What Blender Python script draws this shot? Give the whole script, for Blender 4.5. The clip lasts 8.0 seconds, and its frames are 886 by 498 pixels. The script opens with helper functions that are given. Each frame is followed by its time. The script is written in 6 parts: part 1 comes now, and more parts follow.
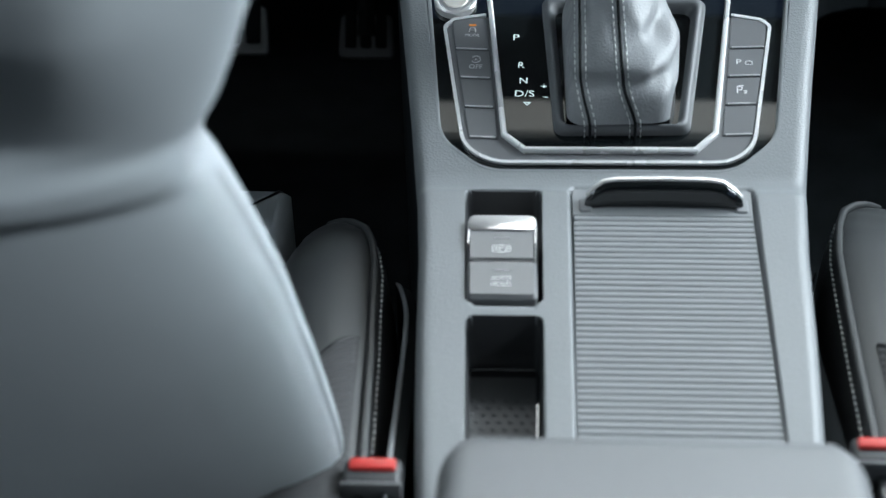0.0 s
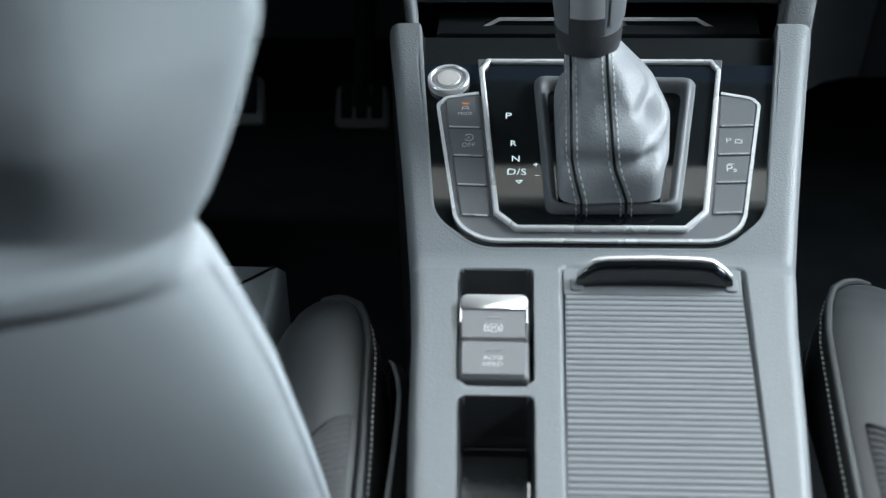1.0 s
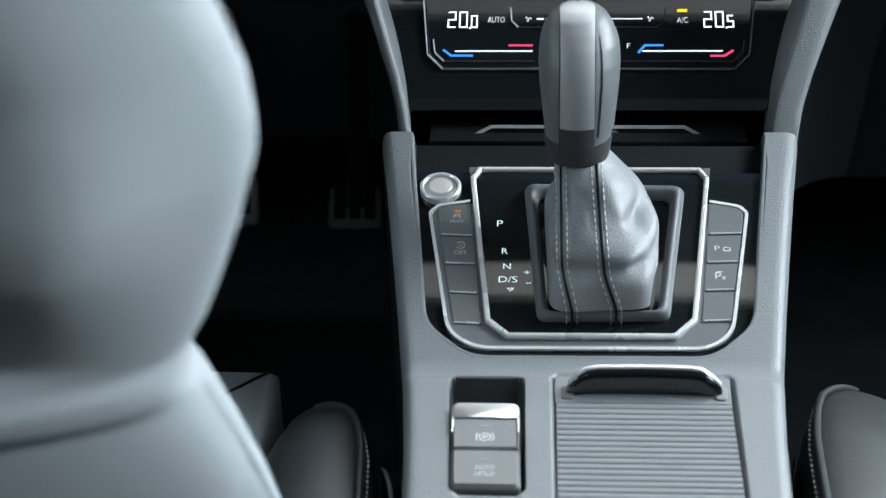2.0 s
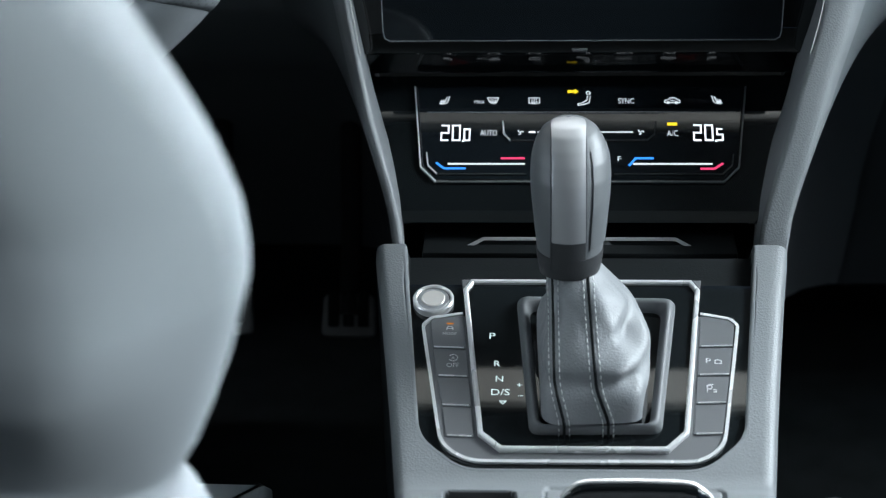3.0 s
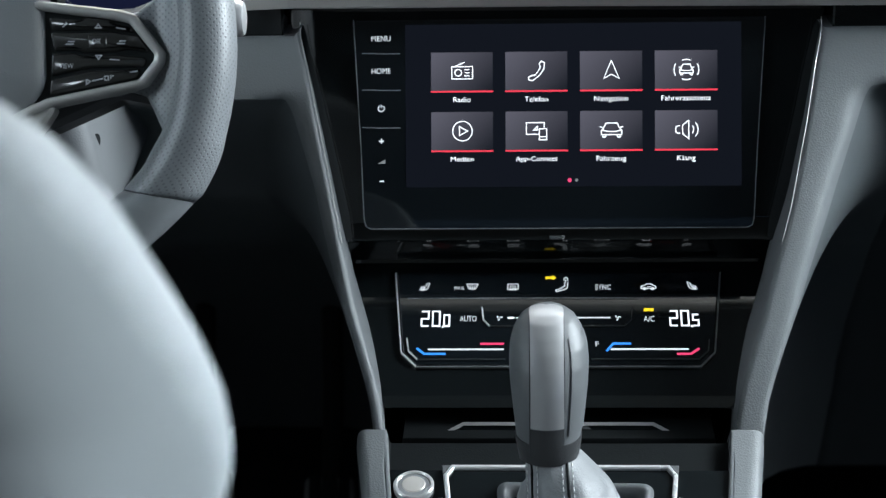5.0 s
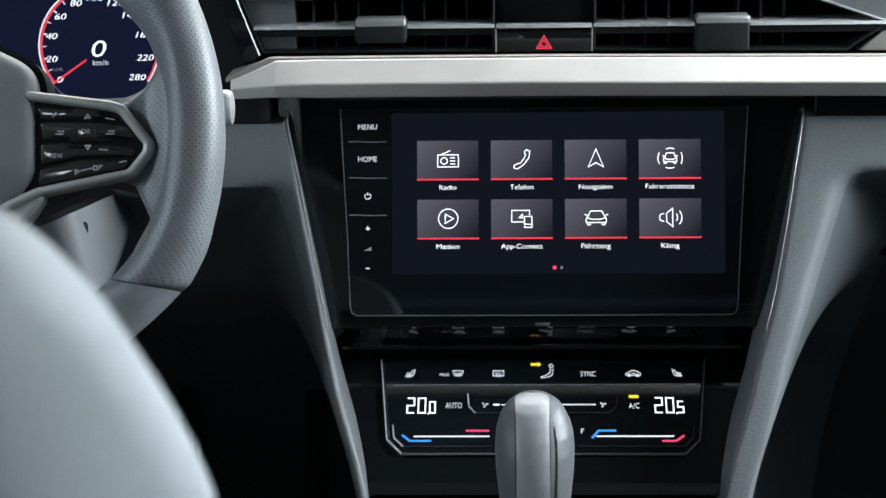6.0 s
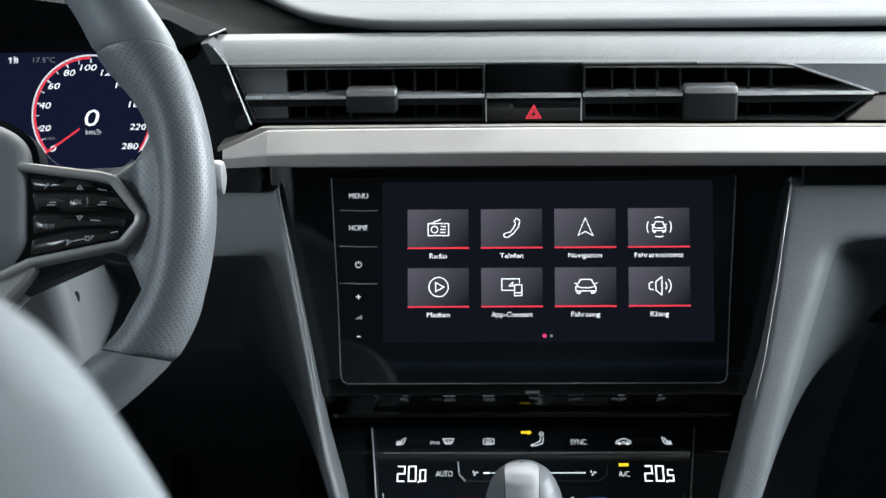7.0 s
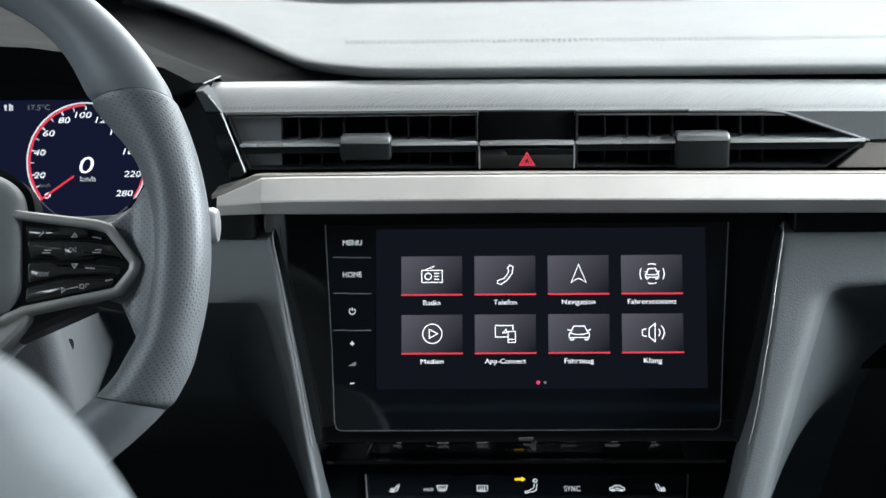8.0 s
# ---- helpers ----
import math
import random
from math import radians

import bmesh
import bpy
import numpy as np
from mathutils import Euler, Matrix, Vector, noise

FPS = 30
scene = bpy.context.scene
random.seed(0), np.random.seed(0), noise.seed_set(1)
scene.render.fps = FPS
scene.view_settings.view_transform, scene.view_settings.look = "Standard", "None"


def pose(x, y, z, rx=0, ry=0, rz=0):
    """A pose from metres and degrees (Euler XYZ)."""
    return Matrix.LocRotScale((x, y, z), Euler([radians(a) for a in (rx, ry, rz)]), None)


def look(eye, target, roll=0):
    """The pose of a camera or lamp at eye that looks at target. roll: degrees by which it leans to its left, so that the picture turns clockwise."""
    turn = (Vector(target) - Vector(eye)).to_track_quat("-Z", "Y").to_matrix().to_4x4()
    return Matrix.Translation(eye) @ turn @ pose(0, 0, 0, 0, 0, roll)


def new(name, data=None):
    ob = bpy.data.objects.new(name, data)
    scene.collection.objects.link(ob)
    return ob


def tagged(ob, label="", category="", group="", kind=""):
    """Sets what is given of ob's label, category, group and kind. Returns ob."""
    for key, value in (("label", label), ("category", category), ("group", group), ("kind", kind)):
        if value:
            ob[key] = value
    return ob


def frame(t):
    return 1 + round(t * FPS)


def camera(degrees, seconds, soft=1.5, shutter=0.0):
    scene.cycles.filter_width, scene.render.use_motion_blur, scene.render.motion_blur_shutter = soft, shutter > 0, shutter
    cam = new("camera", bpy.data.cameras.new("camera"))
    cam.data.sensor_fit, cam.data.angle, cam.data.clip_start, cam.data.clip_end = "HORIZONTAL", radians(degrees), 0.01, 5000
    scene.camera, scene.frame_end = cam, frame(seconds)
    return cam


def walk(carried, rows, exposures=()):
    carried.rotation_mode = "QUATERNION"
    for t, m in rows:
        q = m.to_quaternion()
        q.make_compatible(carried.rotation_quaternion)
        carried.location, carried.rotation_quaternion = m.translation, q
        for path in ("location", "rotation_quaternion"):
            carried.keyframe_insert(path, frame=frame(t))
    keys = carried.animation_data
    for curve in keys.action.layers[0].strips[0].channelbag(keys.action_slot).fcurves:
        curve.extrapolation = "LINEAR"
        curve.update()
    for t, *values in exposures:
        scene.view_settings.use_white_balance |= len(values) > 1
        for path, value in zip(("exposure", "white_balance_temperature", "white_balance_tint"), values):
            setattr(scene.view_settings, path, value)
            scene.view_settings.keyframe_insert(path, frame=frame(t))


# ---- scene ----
cam = camera(29.29, 8.0, soft=1.2)
cam.data.dof.use_dof = True
cam.data.dof.focus_distance = 0.92
cam.data.dof.aperture_fstop = 9.5
PATH = [
    (0.0, (-0.0264, -0.7662, 0.4098), (-0.0916, 0.0488, -0.1661), -1.94),
    (0.5, (-0.0252, -0.7656, 0.4169), (-0.0898, 0.0559, -0.1496), -1.87),
    (1.0, (-0.0233, -0.7647, 0.4239), (-0.088, 0.0676, -0.1267), -1.85),
    (2.5, (-0.022, -0.7669, 0.4445), (-0.0811, 0.106, -0.0397), -1.62),
    (3.0, (-0.0209, -0.7674, 0.4482), (-0.0792, 0.1195, -0.0101), -1.55),
    (3.5, (-0.018, -0.7686, 0.4508), (-0.0773, 0.1309, 0.0179), -1.54),
    (4.0, (-0.0172, -0.7721, 0.4534), (-0.0743, 0.1397, 0.0468), -1.5),
    (5.5, (-0.0204, -0.7776, 0.4624), (-0.0624, 0.1603, 0.1182), -1.17),
    (6.0, (-0.0209, -0.7786, 0.4671), (-0.0579, 0.1671, 0.1441), -1.02),
    (6.5, (-0.0206, -0.7798, 0.4718), (-0.055, 0.1715, 0.1655), -0.97),
    (7.0, (-0.0184, -0.781, 0.4745), (-0.0518, 0.1752, 0.1839), -0.93),
    (7.5, (-0.019, -0.782, 0.4771), (-0.0497, 0.1777, 0.1977), -0.85),
    (8.0, (-0.0196, -0.7826, 0.4782), (-0.0478, 0.1806, 0.2111), -0.86),
]
walk(cam, [(t, look(eye, target, roll)) for t, eye, target, roll in PATH], exposures=((0.0, 0.52, 6050, 5), (4.0, 0.50, 6050, 5), (5.5, 0.43, 6150, 6), (8.0, 0.29, 6250, 7)))

# ---- light: overcast sky through the windscreen and side windows, with a fill on the wheel ----
world = bpy.data.worlds.new("sky")
scene.world = world
world.use_nodes = True
wn = world.node_tree.nodes
sky = wn.new("ShaderNodeTexSky")
sky.sky_type, sky.sun_disc, sky.sun_elevation, sky.sun_rotation = "NISHITA", False, radians(34), radians(76)
world.node_tree.links.new(sky.outputs[0], wn["Background"].inputs[0])
wn["Background"].inputs[1].default_value = 0.055


def window_light(name, at, to, sx, sy, watts, colour):
    lamp = bpy.data.lights.new(name, "AREA")
    lamp.shape, lamp.size, lamp.size_y, lamp.energy, lamp.color = "RECTANGLE", sx, sy, watts, colour
    ob = new(name, lamp)
    ob.matrix_basis = look(at, to)
    return ob


sun_data = bpy.data.lights.new("sun", "SUN")
sun_data.energy, sun_data.angle, sun_data.color = 0.15, radians(14), (1.0, 0.97, 0.92)
sun = new("sun", sun_data)
sun.matrix_basis = look((1.0, 0.25, 0.70), (0, 0, 0))
window_light("windscreen_light", (0.05, 1.35, 1.02), (0.0, 0.0, 0.05), 2.6, 1.0, 44.0, (1.0, 0.985, 0.95))
window_light("right_window_light", (0.73, 0.20, 0.55), (0.0, -0.08, 0.04), 0.60, 0.32, 17.5, (0.92, 0.97, 1.0))
rear_lamp = window_light("right_rear_window_light", (0.72, -0.70, 0.65), (-0.17, -0.40, 0.125), 0.3, 0.14, 0.34, (0.95, 0.98, 1.0))
rear_lamp.data.spread = radians(28)
# Added fill lamp for the wheel; the window behind it is closed off.
wheel_fill = window_light("wheel_fill_light", (-0.73, -0.12, 0.50), (-0.34, 0.05, 0.26), 0.30, 0.24, 0.42, (0.84, 0.93, 1.0))
wheel_fill.data.spread = radians(70)


# ---- materials ----
def mat(name, col, rough=0.5, metal=0.0, bump=0.0, grain=900.0, var=0.12, blot=25.0, coat=0.0, spec=0.5, cell=False):
    m = bpy.data.materials.new(name)
    m.use_nodes = True
    nt = m.node_tree
    n, ln = nt.nodes, nt.links
    b = n["Principled BSDF"]
    tc = n.new("ShaderNodeTexCoord")
    big = n.new("ShaderNodeTexNoise")
    big.inputs["Scale"].default_value, big.inputs["Detail"].default_value = blot, 5.0
    ln.new(tc.outputs["Object"], big.inputs["Vector"])
    mix = n.new("ShaderNodeMix")
    mix.data_type = "RGBA"
    mix.inputs[6].default_value = (*[c * (1 - var) for c in col], 1)
    mix.inputs[7].default_value = (*[min(1, c * (1 + var)) for c in col], 1)
    ln.new(big.outputs["Fac"], mix.inputs[0])
    ln.new(mix.outputs[2], b.inputs["Base Color"])
    rr = n.new("ShaderNodeMapRange")
    rr.inputs[3].default_value, rr.inputs[4].default_value = max(0.0, rough * 0.85), min(1.0, rough * 1.15)
    ln.new(big.outputs["Fac"], rr.inputs[0])
    ln.new(rr.outputs[0], b.inputs["Roughness"])
    b.inputs["Metallic"].default_value = metal
    b.inputs["Specular IOR Level"].default_value = spec
    b.inputs["Coat Weight"].default_value = coat
    b.inputs["Coat Roughness"].default_value = 0.03
    if bump:
        if cell:
            fine = n.new("ShaderNodeTexVoronoi")
            fine.inputs["Scale"].default_value = grain
            out = fine.outputs["Distance"]
        else:
            fine = n.new("ShaderNodeTexNoise")
            fine.inputs["Scale"].default_value, fine.inputs["Detail"].default_value = grain, 3.0
            out = fine.outputs["Fac"]
        ln.new(tc.outputs["Object"], fine.inputs["Vector"])
        bp = n.new("ShaderNodeBump")
        bp.inputs["Strength"].default_value, bp.inputs["Distance"].default_value = bump, 0.0006
        ln.new(out, bp.inputs["Height"])
        ln.new(bp.outputs["Normal"], b.inputs["Normal"])
    return m


def glow(name, col, strength, spec=0.12):
    m = bpy.data.materials.new(name)
    m.use_nodes = True
    b = m.node_tree.nodes["Principled BSDF"]
    b.inputs["Base Color"].default_value = (*[c * 0.05 for c in col], 1)
    b.inputs["Emission Color"].default_value = (*col, 1)
    b.inputs["Emission Strength"].default_value = strength
    b.inputs["Roughness"].default_value = 0.08
    b.inputs["Specular IOR Level"].default_value = spec
    return m


def tile_glow(name):
    """A display tile: its light falls off from left to right."""
    m = bpy.data.materials.new(name)
    m.use_nodes = True
    n, ln = m.node_tree.nodes, m.node_tree.links
    b = n["Principled BSDF"]
    tc, sep, add, ramp = n.new("ShaderNodeTexCoord"), n.new("ShaderNodeSeparateXYZ"), n.new("ShaderNodeMath"), n.new("ShaderNodeValToRGB")
    ln.new(tc.outputs["Generated"], sep.inputs[0])
    add.operation = "MULTIPLY_ADD"
    add.inputs[1].default_value = -1.6
    ln.new(sep.outputs["X"], add.inputs[0])
    ln.new(sep.outputs["Z"], add.inputs[2])
    ramp.color_ramp.elements[0].position, ramp.color_ramp.elements[0].color = 0.0, (0.007, 0.008, 0.012, 1)
    ramp.color_ramp.elements[1].position, ramp.color_ramp.elements[1].color = 1.0, (0.085, 0.08, 0.10, 1)
    half = n.new("ShaderNodeMath")
    half.operation, half.inputs[1].default_value, half.inputs[2].default_value = "MULTIPLY_ADD", 0.40, 0.60
    ln.new(add.outputs[0], half.inputs[0])
    ln.new(half.outputs[0], ramp.inputs[0])
    ln.new(ramp.outputs[0], b.inputs["Emission Color"])
    b.inputs["Emission Strength"].default_value = 1.0
    b.inputs["Base Color"].default_value = (0.01, 0.01, 0.012, 1)
    b.inputs["Roughness"].default_value = 0.08
    return m


def perforated(name, col, rough, pitch, depth):
    """Leather with a regular grid of pinholes; the map is in metres."""
    m = mat(name, col, rough, 0, 0)
    n, ln = m.node_tree.nodes, m.node_tree.links
    uv, rot, vor, mr, bp = n.new("ShaderNodeUVMap"), n.new("ShaderNodeMapping"), n.new("ShaderNodeTexVoronoi"), n.new("ShaderNodeMapRange"), n.new("ShaderNodeBump")
    rot.inputs["Rotation"].default_value = (0, 0, radians(45))
    ln.new(uv.outputs[0], rot.inputs[0])
    vor.voronoi_dimensions = "2D"
    vor.inputs["Scale"].default_value, vor.inputs["Randomness"].default_value = 1 / pitch, 0.08
    ln.new(rot.outputs[0], vor.inputs["Vector"])
    mr.inputs[1].default_value, mr.inputs[2].default_value = 0.12, 0.25
    ln.new(vor.outputs["Distance"], mr.inputs[0])
    bp.inputs["Strength"].default_value, bp.inputs["Distance"].default_value = 0.6, depth
    ln.new(mr.outputs[0], bp.inputs["Height"])
    ln.new(bp.outputs[0], n["Principled BSDF"].inputs["Normal"])
    hole, base = n.new("ShaderNodeMix"), n["Principled BSDF"].inputs["Base Color"]
    hole.data_type = "RGBA"
    hole.inputs[6].default_value = (col[0] * 0.55, col[1] * 0.55, col[2] * 0.55, 1)
    ln.new(base.links[0].from_socket, hole.inputs[7])
    ln.new(mr.outputs[0], hole.inputs[0])
    ln.new(hole.outputs[2], base)
    return m


def brushed(name, col, rough, metal=1.0):
    m = mat(name, col, rough, metal, 0)
    n, ln = m.node_tree.nodes, m.node_tree.links
    tc, mp, no, bp = n.new("ShaderNodeTexCoord"), n.new("ShaderNodeMapping"), n.new("ShaderNodeTexNoise"), n.new("ShaderNodeBump")
    mp.inputs["Scale"].default_value = (30, 2500, 2500)
    ln.new(tc.outputs["Object"], mp.inputs[0])
    ln.new(mp.outputs[0], no.inputs["Vector"])
    no.inputs["Scale"].default_value = 1.0
    bp.inputs["Strength"].default_value, bp.inputs["Distance"].default_value = 0.12, 0.0002
    ln.new(no.outputs["Fac"], bp.inputs["Height"])
    ln.new(bp.outputs[0], n["Principled BSDF"].inputs["Normal"])
    return m


M_TRIM = mat("grained_grey_plastic", (0.20, 0.212, 0.222), 0.5, 0, 0.22, 900, cell=True, var=0.06)
M_DASH = mat("grained_dash_plastic", (0.135, 0.143, 0.147), 0.55, 0, 0.3, 700, cell=True, var=0.06)
M_DARK = mat("charcoal_plastic", (0.035, 0.037, 0.04), 0.5, 0, 0.25, 900, var=0.15)
M_BUTTON = mat("satin_grey_button", (0.150, 0.154, 0.160), 0.36, 0, 0.05, 1500, var=0.05)
M_BLIND = mat("blind_slat_plastic", (0.215, 0.225, 0.235), 0.45, 0, 0.1, 1200, var=0.05)
M_GLOSS = mat("piano_black", (0.0085, 0.0110, 0.0122), 0.035, 0, 0, var=0.2, coat=0.6)
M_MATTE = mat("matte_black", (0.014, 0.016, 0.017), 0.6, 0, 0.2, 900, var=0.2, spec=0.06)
M_CHROME = mat("satin_chrome", (0.88, 0.885, 0.89), 0.28, 0.4, 0, var=0.04)
M_BRIGHT = mat("bright_chrome", (0.92, 0.91, 0.90), 0.24, 0.45, 0, var=0.03)
M_SILVER = mat("silver_paint", (0.48, 0.485, 0.495), 0.40, 0.6, 0, var=0.04)
M_ALU = brushed("brushed_aluminium", (0.75, 0.71, 0.665), 0.42, 0.2)
M_BRONZE = brushed("dark_satin_metal", (0.36, 0.335, 0.31), 0.42, 0.3)
M_LEATHER = mat("black_nappa_leather", (0.024, 0.025, 0.027), 0.36, 0, 0.2, 1000, cell=True, var=0.15)
M_GAITER = mat("gaiter_leather", (0.25, 0.26, 0.272), 0.46, 0, 0.5, 800, var=0.18, blot=70)
M_SEATBACK = mat("grey_leatherette", (0.25, 0.272, 0.286), 0.6, 0, 0.15, 1000, cell=True, var=0.06, spec=0.2)
M_BAND = mat("ribbed_dash_leather", (0.36, 0.365, 0.36), 0.42, 0, 0.1, 900, var=0.06)
M_RIMSMOOTH = mat("smooth_wheel_leather", (0.20, 0.212, 0.224), 0.40, 0, 0.08, 1300, var=0.05)
M_KNOB = mat("smooth_grey_plastic", (0.125, 0.133, 0.140), 0.45, 0, 0.03, 1500, var=0.04)
M_RIMPERF = perforated("perforated_wheel_leather", (0.175, 0.186, 0.197), 0.42, 0.0024, 0.00030)
M_HUB = mat("wheel_pad_plastic", (0.18, 0.19, 0.20), 0.5, 0, 0.1, 1100, cell=True, var=0.06)
M_FABRIC = mat("woven_seat_fabric", (0.035, 0.036, 0.038), 0.8, 0, 0.6, 1500, var=0.2)
M_THREAD = mat("pale_thread", (0.70, 0.73, 0.72), 0.7, 0, 0.3, 3000, var=0.1)
M_CARPET = mat("black_carpet", (0.024, 0.028, 0.030), 0.95, 0, 0.8, 1500, var=0.4, spec=0.0)
M_RUBBER = mat("dark_rubber", (0.15, 0.155, 0.16), 0.7, 0, 0.2, 900, var=0.1)
M_RED = mat("red_plastic", (0.48, 0.035, 0.03), 0.4, 0, 0.1, 900, var=0.1)
M_HEADLINER = mat("pale_headliner_cloth", (0.30, 0.30, 0.29), 0.9, 0, 0.4, 1200, var=0.1)
# Very pale, for the added strip that the gear plate mirrors.
M_REFLECTOR = mat("pale_reflector_cloth", (0.84, 0.81, 0.76), 0.9, 0, 0.3, 1200, var=0.1)
M_SEATLEATHER = mat("dark_grey_seat_leather", (0.036, 0.039, 0.041), 0.42, 0, 0.10, 1200, var=0.12, spec=0.65)
M_ARM = mat("armrest_leatherette", (0.135, 0.142, 0.15), 0.5, 0, 0.15, 1000, cell=True, var=0.06)
M_KNEE = mat("charcoal_knee_plastic", (0.070, 0.077, 0.082), 0.6, 0, 0.2, 900, var=0.15, spec=0.25)
M_BEZEL = mat("satin_grey_metal", (0.42, 0.415, 0.40), 0.46, 0.4, 0, var=0.06)
M_KEY = mat("gloss_wheel_key", (0.030, 0.030, 0.029), 0.16, 0, 0, var=0.1)
# Near-black tone that carries the shade on the hood and pad slope.
M_COWL = mat("blackened_cowl", (0.0075, 0.0085, 0.009), 0.7, 0, 0.2, 900, var=0.15, spec=0.03)
# Pillar plastic in a darker tone: the shade on the flanks is in the colour.
M_FLANK_SHADE = mat("shaded_lower_dash", (0.135, 0.150, 0.160), 0.55, 0, 0.22, 900, cell=True, var=0.1, spec=0.3)
M_LINER = mat("dark_trim_cloth", (0.02, 0.02, 0.021), 0.9, 0, 0.4, 1200, var=0.1)
M_HOOD = mat("dull_black_hood", (0.022, 0.0245, 0.026), 0.65, 0, 0.2, 900, var=0.15, spec=0.15)
M_PRINT = mat("white_print", (0.75, 0.76, 0.76), 0.5, 0, 0, var=0.05)
M_GREYPRINT = mat("grey_print", (0.42, 0.43, 0.44), 0.5, 0, 0, var=0.05)
G_WHITE = glow("display_white", (0.93, 0.95, 1.0), 1.25)
G_SOFT = glow("display_soft_white", (0.85, 0.88, 0.92), 0.8)
G_GREY = glow("display_grey", (0.7, 0.72, 0.75), 0.22)
G_RED = glow("display_red", (0.95, 0.06, 0.10), 0.75)
G_PINK = glow("display_pink", (0.95, 0.07, 0.20), 0.75)
G_BLUE = glow("display_blue", (0.06, 0.30, 1.0), 0.9)
G_YELLOW = glow("display_yellow", (1.0, 0.68, 0.02), 0.9)
G_AMBER = glow("display_amber", (1.0, 0.35, 0.06), 0.45)
G_LETTER = glow("selector_letter_light", (0.8, 0.95, 0.95), 0.75)
G_NAVY = glow("display_navy", (0.006, 0.0075, 0.022), 1.0, 0.02)
G_PANEL = glow("display_panel", (0.0048, 0.0058, 0.0092), 1.0)
G_TILE = tile_glow("display_tile")
M_GLASS = mat("display_glass_black", (0.0095, 0.0130, 0.0165), 0.03, 0, 0, var=0.1)


# ---- building helpers ----
class Plane:
    """A slanted panel: u to the right, v up along it, w out of it."""

    def __init__(self, origin, lean):
        a = radians(lean)
        self.o, self.u = Vector(origin), Vector((1, 0, 0))
        self.v, self.w = Vector((0, math.sin(a), math.cos(a))), Vector((0, -math.cos(a), math.sin(a)))

    def at(self, u, v, w=0.0):
        return self.o + self.u * u + self.v * v + self.w * w


SCREEN = Plane((0, 0.1625, 0.1042), 20.97)
CLIMATE = Plane((0, 0.1172, 0.0352), 57.96)
GEAR = Plane((0, 0, 0), 71.04)
DECK = Plane((0, -0.104, -0.0235), 86.0)
DIAL = Plane((-0.2663, 0.2247, 0.2552), 14.0)
WHEEL = Plane((-0.341, 0.045, 0.245), 25.0)
FRONT = Plane((0, 0.224, 0), 0.0)


def root_offset(ob):
    off = Vector((0, 0, 0))
    while ob is not None:
        off += ob.location
        ob = ob.parent
    return off


def thing(name, loc, label, category, group="", kind=""):
    ob = new(name)
    ob.location = loc
    ob.empty_display_size = 0.02
    return tagged(ob, label, category, group, kind)


def part(name, bm, material, parent=None, label="", smooth=35, fix=True):
    """Links a bmesh as one mesh object under a thing or a part."""
    if fix:
        bmesh.ops.recalc_face_normals(bm, faces=bm.faces)
    if parent is not None:
        bmesh.ops.translate(bm, verts=bm.verts, vec=-root_offset(parent))
    me = bpy.data.meshes.new(name)
    bm.to_mesh(me)
    bm.free()
    me.materials.append(material)
    if smooth:
        me.shade_smooth()
        me.set_sharp_from_angle(angle=radians(smooth))
    ob = new(name, me)
    ob.parent = parent
    return tagged(ob, label)


def fillet(poly, r, seg=5):
    """The polygon with its corners rounded; r is one radius or one for each corner."""
    out, n = [], len(poly)
    for i in range(n):
        p, a, b = Vector(poly[i]), Vector(poly[i - 1]), Vector(poly[(i + 1) % n])
        rad = r[i] if isinstance(r, (list, tuple)) else r
        da, db = (a - p), (b - p)
        la, lb = da.length, db.length
        da.normalize(), db.normalize()
        ang = da.angle(db)
        cut = min(rad / max(math.tan(ang / 2), 1e-4), la * 0.49, lb * 0.49)
        if cut < 1e-6:
            out.append(tuple(p))
            continue
        s, e = p + da * cut, p + db * cut
        for k in range(seg + 1):
            t = k / seg
            q = s * (1 - t) ** 2 + p * 2 * t * (1 - t) + e * t * t
            out.append(tuple(q))
    return out


def offset(poly, d):
    """The polygon (either way round) moved inwards by d."""
    area = sum(poly[i - 1][0] * poly[i][1] - poly[i][0] * poly[i - 1][1] for i in range(len(poly)))
    sgn = 1 if area > 0 else -1
    n, out = len(poly), []
    for i in range(n):
        p, a, b = Vector(poly[i]), Vector(poly[i - 1]), Vector(poly[(i + 1) % n])
        e1, e2 = (p - a).normalized(), (b - p).normalized()
        n1, n2 = Vector((-e1.y, e1.x)) * sgn, Vector((-e2.y, e2.x)) * sgn
        k = (n1 + n2)
        k = k / max(k.length_squared / 2, 0.3)
        out.append(tuple(p + k * d))
    return out


def prism(bm, pl, poly, w0, w1, top_in=0.0):
    """A slab over a polygon of a plane; top_in narrows its upper rim as a chamfer."""
    a = [bm.verts.new(pl.at(u, v, w0)) for u, v in poly]
    rows = [a]
    if top_in:
        rows.append([bm.verts.new(pl.at(u, v, w1 - top_in * (1 if w1 > w0 else -1))) for u, v in poly])
        poly = offset(poly, top_in)
    rows.append([bm.verts.new(pl.at(u, v, w1)) for u, v in poly])
    n = len(poly)
    for r0, r1 in zip(rows, rows[1:]):
        for i in range(n):
            bm.faces.new((r0[i - 1], r0[i], r1[i], r1[i - 1]))
    bm.faces.new(rows[-1])
    bm.faces.new(rows[0][::-1])
    return bm


